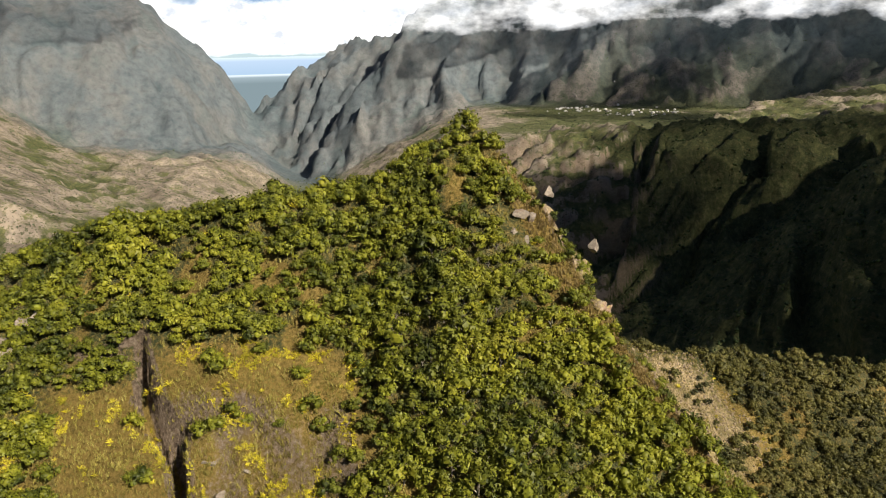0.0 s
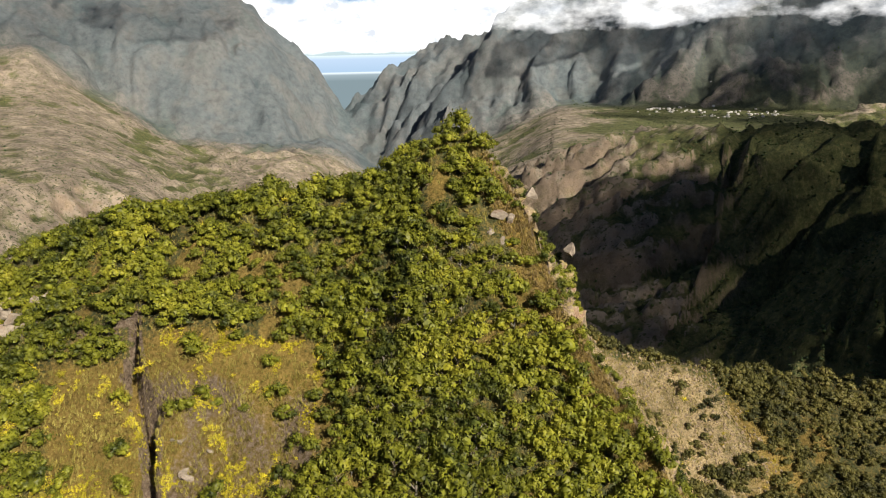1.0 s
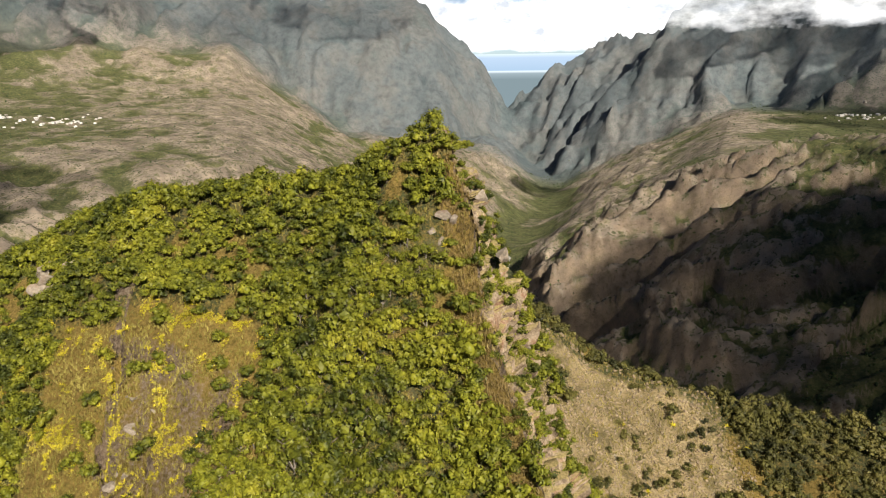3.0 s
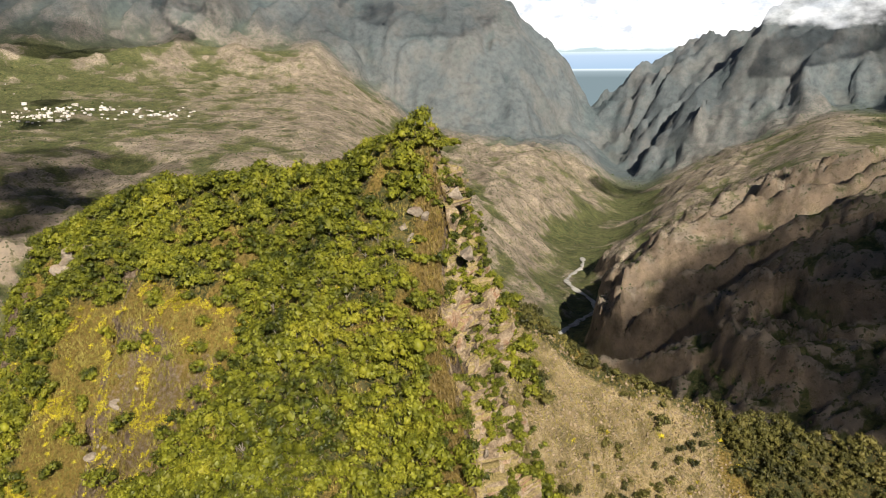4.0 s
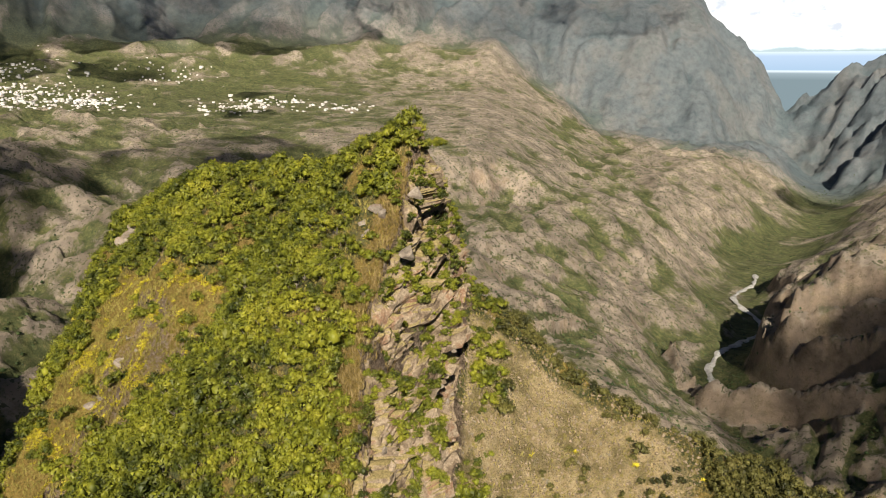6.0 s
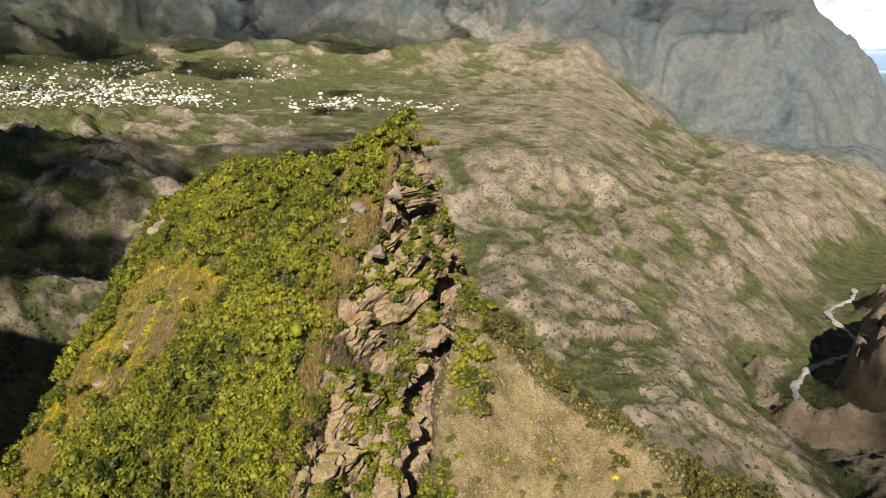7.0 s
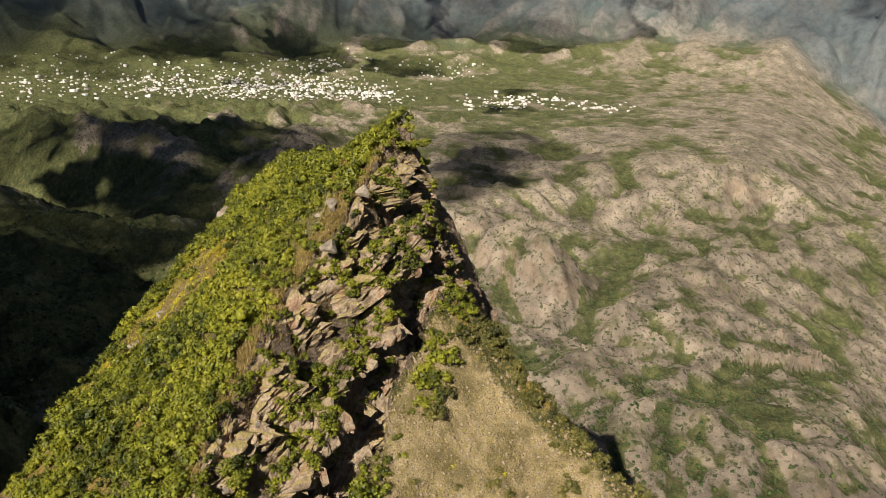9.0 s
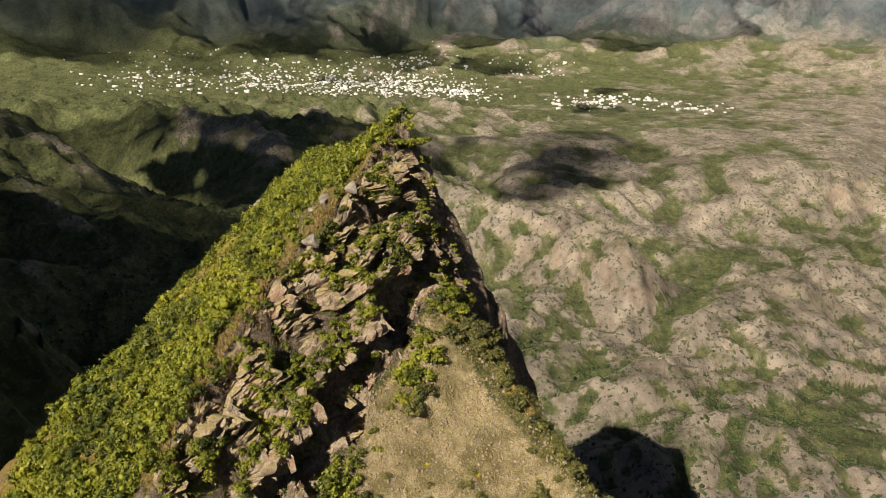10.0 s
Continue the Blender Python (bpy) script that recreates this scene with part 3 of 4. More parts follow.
# across the wall: the plain run of ledges, and the undercut run above the apron
plain_e = np.array([-1.6, -0.7, 0.6, 1.6, 3.2, 3.8, 4.4, 6.0, 6.6, 7.0])
plain_c = np.array([0.0, 0.0, 0.30, 0.44, 0.52, 0.66, 0.80, 0.95, 1.15, 1.45])
under_e = np.array([-1.6, -0.7, 0.6, 1.6, 3.8, 5.0, 3.2, 2.6, 5.6, 7.2])
under_c = np.array([0.0, 0.0, 0.28, 0.42, 0.53, 0.62, 0.82, 1.02, 1.10, 1.40])
NV = 150
WX, WY, WZ, NE_, NU_ = (np.zeros((len(ws), NV)) for _ in range(5))
for a, sv in enumerate(ws):
    inside = float(smooth(-1, 2, sv) * smooth(42, 36, sv))
    prof_e, prof_c = plain_e + (under_e - plain_e) * inside, plain_c + (under_c - plain_c) * inside
    if sv >= 0:
        ed = -3.2 + float(arete(sv))
        cx0, cy0 = 0.785 * ed + 0.62 * sv, 0.62 * ed - 0.785 * sv
        top = near_land(np.array([cx0]), np.array([cy0]), 0.0)[0] - 0.3 - 3.0 * float(smooth(9, 1, sv)) + 0.9 * float(vnoise(np.array([sv / 2.3]), np.array([0.5]), 241)[0])
        low = np.interp(7.0, [-10, 7, 15.6], [-17, -27, -34]) - 0.75 * max(sv - 0.8, 0)
        pz = top + (low - top) * prof_c
    else:
        top = -4.6 + 1.0 * sv if sv > -4 else -8.6 + 1.5 * (sv + 4)
        low = -29 + 0.9 * sv
        pz = top + (low - top) * prof_c
    off = float(arete(sv))
    pe0 = off + prof_e * (7 - off) / 7 + 0.7 * float(vnoise(np.array([sv / 3.1]), np.array([7.5]), 242)[0])
    ln = np.concatenate([[0], np.cumsum(np.hypot(np.diff(pe0), np.diff(pz)))])
    k = np.linspace(0, ln[-1], NV)
    pe, pzz = np.interp(k, ln, pe0), np.interp(k, ln, pz)
    ge_, gz_ = np.gradient(pe), np.gradient(pzz)
    gl_ = np.hypot(ge_, gz_) + 1e-6
    # blocks
    sa = np.full(NV, sv)
    diag = sa + 0.32 * (k - 9) + 1.5 * vnoise(k / 4.5, sa / 7, 251)
    bay = np.interp(diag, [-14, -6, -5.4, 1.8, 2.2, 6.4, 6.9, 11, 11.4, 17.6, 18.2, 24, 24.4, 31, 31.6, 38, 38.5, 46, 46.5, 54],
                    [0, -1.4, 1.6, -1.6, 2.2, -1.5, 2.0, -2.0, 1.6, -2.2, 2.6, -1.4, 1.8, -2.0, 2.4, -1.6, 1.6, -1.6, 1.4, -1])
    push = 1.3 * facets(sa, k, 4.2, 201, 1.1) + 0.75 * facets(sa, k, 1.7, 211, 1.2) + 0.46 * facets(sa, k, 0.85, 221, 1.3) + 0.95 * bay
    # a winding cleft that runs down behind the apron, and a short one under the summit
    lip = np.interp(0.72, prof_c, ln) + 1.6 * (abs((sv / 8.5) % 2 - 1) - 0.5)
    push = push * (1 - 0.6 * np.exp(-((k - lip - 2) / 3.0) ** 4) * inside) - 3.0 * np.exp(-((k - lip - 1.5) / 2.4) ** 4) * inside
    notch = 5.5 + 0.75 * (sv - 3) + 1.3 * (abs((sv / 3.0) % 2 - 1) - 0.5)
    push = push - 5.5 * np.exp(-((k - notch) / 1.5) ** 4) * float(smooth(2, 4, sv) * smooth(17, 14, sv))
    push = push * smooth(0, 3.5, k) * np.clip((54 - sv) / 4, 0, 1)
    oe, oz = -gz_ / gl_, ge_ / gl_
    e2, z2 = pe + oe * push, pzz + oz * push
    s2 = sv + 0.35 * facets(sa, k, 1.2, 231, 0.5)
    WX[a], WY[a], WZ[a] = 0.785 * e2 + 0.62 * s2, 0.62 * e2 - 0.785 * s2, z2
    NE_[a], NU_[a] = oe, oz
wi = np.arange(WX.size).reshape(WX.shape)
wq = np.stack([wi[:-1, :-1], wi[1:, :-1], wi[1:, 1:], wi[:-1, 1:]], -1).reshape(-1, 4)
me = mesh_from("rock_wall", np.stack([WX, WY, WZ], -1).reshape(-1, 3), wq)


def wall_mat(n, l, p):
    geo = n.new("ShaderNodeNewGeometry")
    co = geo.outputs["Position"]
    f1 = noise_tex(n, l, 0.35, 8, 0.65, co)
    f2 = noise_tex(n, l, 3.5, 5, 0.7, co)
    stone_c = ramp(n, l, f1, [(0.30, (0.09, 0.065, 0.045)), (0.42, (0.20, 0.15, 0.105)), (0.52, (0.36, 0.29, 0.215)), (0.62, (0.26, 0.15, 0.095)), (0.74, (0.52, 0.44, 0.35))])
    fine_c = ramp(n, l, f2, [(0.3, (0.42, 0.40, 0.36)), (0.7, (1.10, 1.08, 1.0))])
    m = n.new("ShaderNodeMix")
    m.data_type, m.blend_type = "RGBA", "MULTIPLY"
    m.inputs[0].default_value = 1.0
    l.new(stone_c, m.inputs[6])
    l.new(fine_c, m.inputs[7])
    # grass and moss hold where the rock lies flatter
    sep = n.new("ShaderNodeSeparateXYZ")
    l.new(geo.outputs["Normal"], sep.inputs[0])
    a = n.new("ShaderNodeMath")
    l.new(sep.outputs[2], a.inputs[0])
    l.new(f1, a.inputs[1])
    mr = n.new("ShaderNodeMapRange")
    mr.inputs[1].default_value, mr.inputs[2].default_value = 1.10, 1.28
    l.new(a.outputs[0], mr.inputs[0])
    moss = ramp(n, l, f2, [(0.35, (0.13, 0.11, 0.04)), (0.6, (0.30, 0.23, 0.10))])
    l.new(mix(n, l, mr.outputs[0], m.outputs[2], moss), p.inputs["Base Color"])
    p.inputs["Roughness"].default_value = 0.9
    p.inputs["Specular IOR Level"].default_value = 0.2
    b = n.new("ShaderNodeBump")
    b.inputs["Strength"].default_value, b.inputs["Distance"].default_value = 0.7, 0.12
    l.new(f2, b.inputs["Height"])
    l.new(b.outputs[0], p.inputs["Normal"])


me.materials.append(material("rock_wall", wall_mat))
me.shade_flat()
tagged(new("rock_wall", me), "jagged brown-grey rock wall split by dark clefts", "cliff", kind="structure")
for i in range(70):
    a, b = int(rng.integers(20, len(ws) - 12)), int(rng.integers(12, NV - 20))
    size = rng.uniform(0.35, 0.9)
    rock(WX[a, b] - 0.3 * size * 0.785, WY[a, b] - 0.3 * size * 0.62, WZ[a, b] - 0.2 * size, size, i, rng.uniform(0, 180), "brown-grey angular rock of a broken cliff", "rocks of the east wall", (rng.normal(0, 35), rng.normal(20, 30)))
# rock showing through the face of the block
for i in range(10):
    x, y = rng.uniform(-40, -21), rng.uniform(-52, -35)
    rock(x, y, height(x, y) - 0.9, rng.uniform(0.9, 1.6), i, rng.uniform(0, 180), "weathered brown rock slab in a steep cliff face", "rocks of the west cliff", (rng.normal(-45, 12), rng.normal(0, 15)))


# ---- shrubs ----
def ball():
    bm = bmesh.new()
    bmesh.ops.create_icosphere(bm, subdivisions=1, radius=1.0)
    v = np.array([p.co[:] for p in bm.verts])
    f = np.array([[p.index for p in q.verts] for q in bm.faces])
    bm.free()
    return v, f


BALL = ball()


def crown_arrays(seed, leaves, tall):
    """Leaf sprigs scattered over the lobes of a crown about one unit wide, each lobe round a dense leafy heart."""
    r = np.random.default_rng(seed)
    n = 7
    out = r.uniform(0.05, 0.42, n)
    way = r.uniform(0, 2 * np.pi, n)
    lobes = np.stack([out * np.cos(way), out * np.sin(way), tall * (0.62 - 0.85 * out) + r.uniform(-0.1, 0.1, n)], -1)
    size = r.uniform(0.17, 0.26, n)
    v, f, j = [], [], 0
    for k in range(n):
        v.append(BALL[0] * size[k] * r.uniform(0.45, 0.85, (len(BALL[0]), 1)) + lobes[k])
        f.append(BALL[1] + j)
        j += len(BALL[0])
    for i in range(leaves):
        k = r.integers(n)
        d = r.normal(0, 1, 3)
        d[2] = abs(d[2]) * 0.95 - 0.25
        d /= np.linalg.norm(d)
        c = lobes[k] + d * size[k] * r.uniform(0.7, 1.4)
        nn = d + r.normal(0, 0.38, 3)
        nn /= np.linalg.norm(nn)
        a = np.cross(nn, r.normal(0, 1, 3))
        a /= np.linalg.norm(a)
        b = np.cross(nn, a)
        w, h = r.uniform(0.028, 0.054), r.uniform(0.055, 0.105)
        v.append(np.array([c - a * w - b * h * 0.5, c + a * w - b * h * 0.5, c + b * h]))
        f.append(np.array([[j, j + 1, j + 2]]))
        j += 3
    return np.concatenate(v), np.concatenate(f)


def crown_bm(arr):
    bm = bmesh.new()
    vs = [bm.verts.new(p) for p in arr[0]]
    for q in arr[1]:
        bm.faces.new([vs[i] for i in q])
    return bm


def trunk_bm(seed):
    r = random.Random(seed)
    bm = bmesh.new()
    for k in range(4):
        a = k * 1.7 + r.uniform(-0.4, 0.4)
        tip = Vector((math.cos(a) * 0.26, math.sin(a) * 0.26, r.uniform(0.35, 0.6))) if k else Vector((0.03, 0, 0.5))
        base = Vector((0, 0, -0.12 if k == 0 else 0.12))
        rot = (tip - base).to_track_quat("Z", "Y").to_matrix().to_4x4()
        m = Matrix.Translation((tip + base) / 2) @ rot
        bmesh.ops.create_cone(bm, segments=5, radius1=0.035 if k == 0 else 0.022, radius2=0.008, depth=(tip - base).length, matrix=m)
    return bm


KINDS = []
for k in range(7):
    thing = new("shrub")
    arr = crown_arrays(100 + k, 210, 0.85 if k < 4 else 1.15)
    part("trunk", trunk_bm(k), M_bark, thing, "grey branching trunk")
    part("crown", crown_bm(arr), M_leaf, thing)
    tagged(thing, "dense green shrub on a steep mountain slope", "shrub", "shrubs of the south face")
    thing.location = (-30 + 7 * k, -24, 0)
    thing.location.z = height(thing.location.x, -24) - 0.1
    thing.scale = (2.6, 2.6, 2.6)
    KINDS.append((thing, arr))

# where shrubs stand
step = 1.5
gx, gy = np.meshgrid(np.arange(-125, 135, step), np.arange(-105, 75, step), indexing="ij")
gx = gx.ravel() + rng.uniform(-0.6, 0.6, gx.size)
gy = gy.ravel() + rng.uniform(-0.6, 0.6, gy.size)
gz = land(gx, gy)
gs = np.hypot(land(gx + 0.6, gy) - gz, land(gx, gy + 0.6) - gz) / 0.6
ge, gl = 0.785 * gx + 0.62 * gy, 0.62 * gx - 0.785 * gy
dens = fbm(gx / 14, gy / 14, 91, 3)
q = 0.84 * (gx + 48) + 0.54 * (gy + 23)
slit = (np.abs(q + 0.6) < 1.6) & (gy < -23) & (gy > -58)
on_block = (q > -14) & (q < 22) & (gy < -27) & (gx < -18)
keep = np.where(on_block, 0.13, np.where(dens > -0.25, 0.97, 0.45))
ge_a = ge - arete(gl)
strip = (ge_a < 0.5) & (ge_a > -3.8) & (gl > 6) & (gl < 42)
keep = np.where(slit, 0.0, keep)
keep = np.where((np.hypot(gx - 3, gy + 8) < 12) & (dens < 0.2), keep * 0.6, keep)
for rx, ry, *_ in GRASS_ROCKS:
    keep = np.where(np.hypot(gx - rx, gy - ry) < 1.7, 0.0, keep)
keep = np.where(strip, 0.38, keep)
crestline = np.interp(ge, [0, 27, 39, 80], [2, 4, 9, 26])
apron_m = (ge > 7) & (gl > 0)
bare = apron_m & (ge < 44) & (gl < 26) & (gl > crestline + 1.5)
foot = (ge > 7) & (ge < 14) & (gl > -2) & (gl < 17)
bare = bare & ~foot
keep = np.where(bare, np.where(dens > 0.12, 0.3, 0.05), np.where(apron_m, 0.8, keep))
keep = np.where((ge_a >= 0.2) & (ge <= 7.6) & (gl > -12), np.where((np.abs(gl) < 7) & (ge < 1.6), 0.9, 0.0), keep)
keep = np.where(gs > 2.6, keep * 0.3, keep)
back = np.interp(gx, [-100, -76, -38, 0, 10], [-18, -4, -2, 6, 30])
seen = (gz > -78) & (gx > -100) & (gy > -64) & np.where(ge > 7, (gl > crestline - 9) & (gl < 46), gy < back)
ok = (rng.random(gx.size) < keep) & seen
px, py, pz = gx[ok], gy[ok], gz[ok]
psize = rng.uniform(2.0, 3.7, px.size) * np.where(rng.random(px.size) < 0.16, 1.35, 1.0) * np.where(apron_m[ok], 0.8, 1.0)
psize = np.where(strip[ok] | bare[ok] | ((ge[ok] > 0.5) & (ge[ok] < 7)), psize * 0.6, psize)
psize = psize * (1 + 0.35 * dens[ok])
wa, wb = rng.integers(6, len(ws) - 6, 3400), rng.integers(4, NV - 40, 3400)
flat = NU_[wa, wb] + 1.0 * fbm(ws[wa] / 7, wb / 25, 95, 2) > 0.28
wa, wb = wa[flat], wb[flat]
px, py, pz = np.concatenate([px, WX[wa, wb]]), np.concatenate([py, WY[wa, wb]]), np.concatenate([pz, WZ[wa, wb]])
psize = np.concatenate([psize, rng.uniform(0.8, 2.1, wa.size)])
sr_, sa_ = 3.6 * np.sqrt(rng.random(34)), rng.uniform(0, 2 * np.pi, 34)
tx_, ty_ = -1.2 + sr_ * np.cos(sa_), 0.2 + 1.1 * sr_ * np.sin(sa_)
px, py, pz = np.concatenate([px, tx_]), np.concatenate([py, ty_]), np.concatenate([pz, np.maximum(land(tx_, ty_), -3.5) - 0.6])
psize = np.concatenate([psize, rng.uniform(1.3, 2.0, 34)])
turns = rng.uniform(0, 2 * np.pi, px.size)
kinds = rng.integers(0, 7, px.size)
single = (px > -14) & (px < 26) & (py > -50) & (py < -18)
order = np.flatnonzero(single)[:290]
chosen = np.zeros(px.size, bool)
chosen[order] = True
for i in order:
    m = pose(px[i], py[i], pz[i] - 0.15, 0, 0, math.degrees(turns[i]))
    ob = copy_thing(KINDS[kinds[i]][0], m)
    ob.scale = (psize[i],) * 3
on_spur = (0.785 * px + 0.62 * py > 13) & (0.62 * px - 0.785 * py > -20)
for name, which, mat, label in (
    ("shrubs", ~chosen & ~on_spur, M_leaf, "thick green shrub cover on the mountain slopes"),
    ("spur_shrubs", ~chosen & on_spur, M_dull, "dull olive shrubs along a stony spur"),
):
    V, F, base = [], [], 0
    for i in np.flatnonzero(which):
        v, f = KINDS[kinds[i]][1]
        c, sn = math.cos(turns[i]), math.sin(turns[i])
        w = np.stack([v[:, 0] * c - v[:, 1] * sn, v[:, 0] * sn + v[:, 1] * c, v[:, 2]], -1) * psize[i] + (px[i], py[i], pz[i] - 0.15)
        V.append(w)
        F.append(f + base)
        base += len(v)
    me = mesh_from(name, np.concatenate(V), np.concatenate(F))
    me.materials.append(mat)
    tagged(new(name, me), label, "shrubs", kind="stuff")


# ---- grass tufts, yellow rosettes, stones ----
def scatter(name, n, where, build, mat, label, cat):
    """Many small pieces in one object, each from build(k) at a spot that where() gives."""
    V, F, base = [], [], 0
    for k in range(n):
        x, y, size = where(k)
        v, f = build(k)
        V.append(v * size + (x, y, 0))
        F.append(f + base)
        base += len(v)
    cen = [k for k in range(n) for _ in range(len(V[k]))]
    pts = np.concatenate(V)
    xy = np.array([(v[:, 0].mean(), v[:, 1].mean()) for v in V])
    zz = land(xy[:, 0], xy[:, 1])
    pts[:, 2] += zz[np.array(cen)]
    me = mesh_from(name, pts, np.concatenate(F))
    me.materials.append(mat)
    return tagged(new(name, me), label, cat, kind="stuff")


@functools.lru_cache(maxsize=None)
def tuft_kind(k):
    r = np.random.default_rng(k)
    v, f = [], []
    for i in range(9):
        a = r.uniform(0, 6.28)
        d = np.array((math.cos(a), math.sin(a), 0))
        o = np.array((-d[1], d[0], 0)) * 0.05
        b = d * r.uniform(0, 0.15) + (0, 0, -0.1)
        t = d * r.uniform(0.2, 0.6) + (0, 0, r.uniform(0.4, 0.9))
        j = len(v)
        v += [b - o, b + o, t]
        f.append((j, j + 1, j + 2))
    return np.array(v), np.array(f)


def tuft(k):
    return tuft_kind(k % 60)


def on_strip(k):
    e, ss = rng.uniform(-6, 0.6), rng.uniform(3, 50)
    e = e + float(arete(ss))
    return 0.785 * e + 0.62 * ss, 0.62 * e - 0.785 * ss, rng.uniform(0.5, 1.1)


def on_west(k):
    return rng.uniform(-70, -18), rng.uniform(-62, -29), rng.uniform(0.4, 0.9)


def on_apron(k):
    e, ss = rng.uniform(7, 50), rng.uniform(2, 34)
    return 0.785 * e + 0.62 * ss, 0.62 * e - 0.785 * ss, rng.uniform(0.25, 0.65)


def on_face(k):
    return rng.uniform(-66, 14), rng.uniform(-48, 1), rng.uniform(0.5, 1.0)


scatter("grass_on_face", 6000, on_face, tuft, M_gold, "tall yellow-green grass between the shrubs", "grass")
scatter("dry_grass", 3000, on_strip, tuft, M_grass, "rust and straw coloured dry grass along a rock edge", "grass")
scatter("grass_on_cliff", 9000, on_west, tuft, M_gold, "straw coloured dry grass on a steep cliff", "grass")
scatter("grass_on_scree", 6500, on_apron, tuft, M_gold, "sparse dry grass on a stony slope", "grass")


@functools.lru_cache(maxsize=None)
def stone_kind(k):
    r = np.random.default_rng(k)
    v = np.array([(1, 0, 0), (-1, 0, 0), (0, 1, 0), (0, -1, 0), (0, 0, 1), (0, 0, -1)], float) * r.uniform(0.25, 0.6, (6, 1)) + r.normal(0, 0.08, (6, 3))
    f = np.array([(0, 2, 4), (2, 1, 4), (1, 3, 4), (3, 0, 4), (2, 0, 5), (1, 2, 5), (3, 1, 5), (0, 3, 5)])
    return v, f


def stone(k):
    return stone_kind(k % 60)


def on_scree(k):
    e, ss = rng.uniform(6, 44), rng.uniform(4, 32)
    return 0.785 * e + 0.62 * ss, 0.62 * e - 0.785 * ss, 0.14 + 0.7 * rng.random() ** 5


M_stone = material("scree_stone", simple_mat([(0.3, (0.17, 0.13, 0.08)), (0.7, (0.38, 0.30, 0.20))], 1.2))
scatter("rubble", 8500, on_scree, stone, M_stone, "loose grey stones lying on a scree slope", "stones")


@functools.lru_cache(maxsize=None)
def petal_kind(k):
    r = np.random.default_rng(900 + k)
    v, f = [], []
    for i in range(7):
        a, lift = i * 2.4 + r.uniform(-0.3, 0.3), r.uniform(0.2, 1.2)
        d = np.array((math.cos(a) * math.cos(lift), math.sin(a) * math.cos(lift), math.sin(lift)))
        o = np.array((-math.sin(a), math.cos(a), 0)) * 0.16
        j = len(v)
        v += [d * 0.1 - o, d * 0.1 + o, d * r.uniform(0.7, 1.0)]
        f.append((j, j + 1, j + 2))
    return np.array(v) + (0, 0, 0.2), np.array(f)


def petals(k):
    return petal_kind(k % 24)


wx_, wy_ = rng.uniform(-74, -17, 40000), rng.uniform(-60, -27, 40000)
clump = fbm(wx_ / 5.0, wy_ / 5.0, 77, 3) + 0.4 * fbm(wx_ / 1.3, wy_ / 1.3, 78, 2) + 0.12 * rng.random(40000)
best = np.argsort(-clump)[:7500]


def on_west_spots(k):
    return wx_[best[k]], wy_[best[k]], rng.uniform(0.26, 0.55)


scatter("yellow_flowers", 7500, on_west_spots, petals, M_yellow, "patches of small bright yellow plants on the cliff", "plants")


def rosette_bm(seed):
    """A yellow spiky plant: a ring of pointed, folded blades."""
    r = random.Random(seed)
    bm = bmesh.new()
    for i in range(16):
        a = i * 2.4 + r.uniform(-0.3, 0.3)
        lift = r.uniform(0.15, 1.1)
        d = Vector((math.cos(a) * math.cos(lift), math.sin(a) * math.cos(lift), math.sin(lift)))
        o = Vector((-math.sin(a), math.cos(a), 0)) * 0.085
        up = Vector((0, 0, 0.05))
        p = [bm.verts.new(c) for c in (d * 0.05 - o * 0.5, d * 0.45 - o + up, d * 0.95 - Vector((0, 0, 0.08)), d * 0.45 + o + up, d * 0.05 + o * 0.5)]
        bm.faces.new((p[0], p[1], p[2]))
        bm.faces.new((p[0], p[2], p[4]))
        bm.faces.new((p[4], p[2], p[3]))
    return bm


PLANTS = []
for k in range(3):
    me = bpy.data.meshes.new("yellow_plant")
    b = rosette_bm(k)
    b.to_mesh(me)
    b.free()
    me.materials.append(M_yellow)
    PLANTS.append(me)
spots = []
for i in range(70):
    cx, cy = rng.uniform(-70, -18), -31 - rng.uniform(0, 25)
    spots.append((cx, cy, rng.uniform(0.4, 0.75)))
for i in range(50):
    spots.append((rng.uniform(-60, 8), rng.uniform(-34, -9), rng.uniform(0.6, 1.1)))
for i in range(18):
    e, ss = rng.uniform(9, 48), rng.uniform(14, 34)
    spots.append((0.785 * e + 0.62 * ss, 0.62 * e - 0.785 * ss, rng.uniform(0.5, 0.9)))
for i, (x, y, size) in enumerate(spots):
    ob = new("yellow_plant", PLANTS[i % 3])
    ob.matrix_world = pose(x, y, height(x, y) + 0.15, rng.uniform(0, 30), 0, rng.uniform(0, 360)) @ Matrix.Diagonal((size, size, size, 1))
    tagged(ob, "bright yellow spiky rosette plant clinging to the slope", "plant", "yellow plants")


# ---- far woods ----
def bush_blob(k):
    v, f = stone(k)
    return v * (1.0, 1.0, 0.9) + (0, 0, 0.25), f


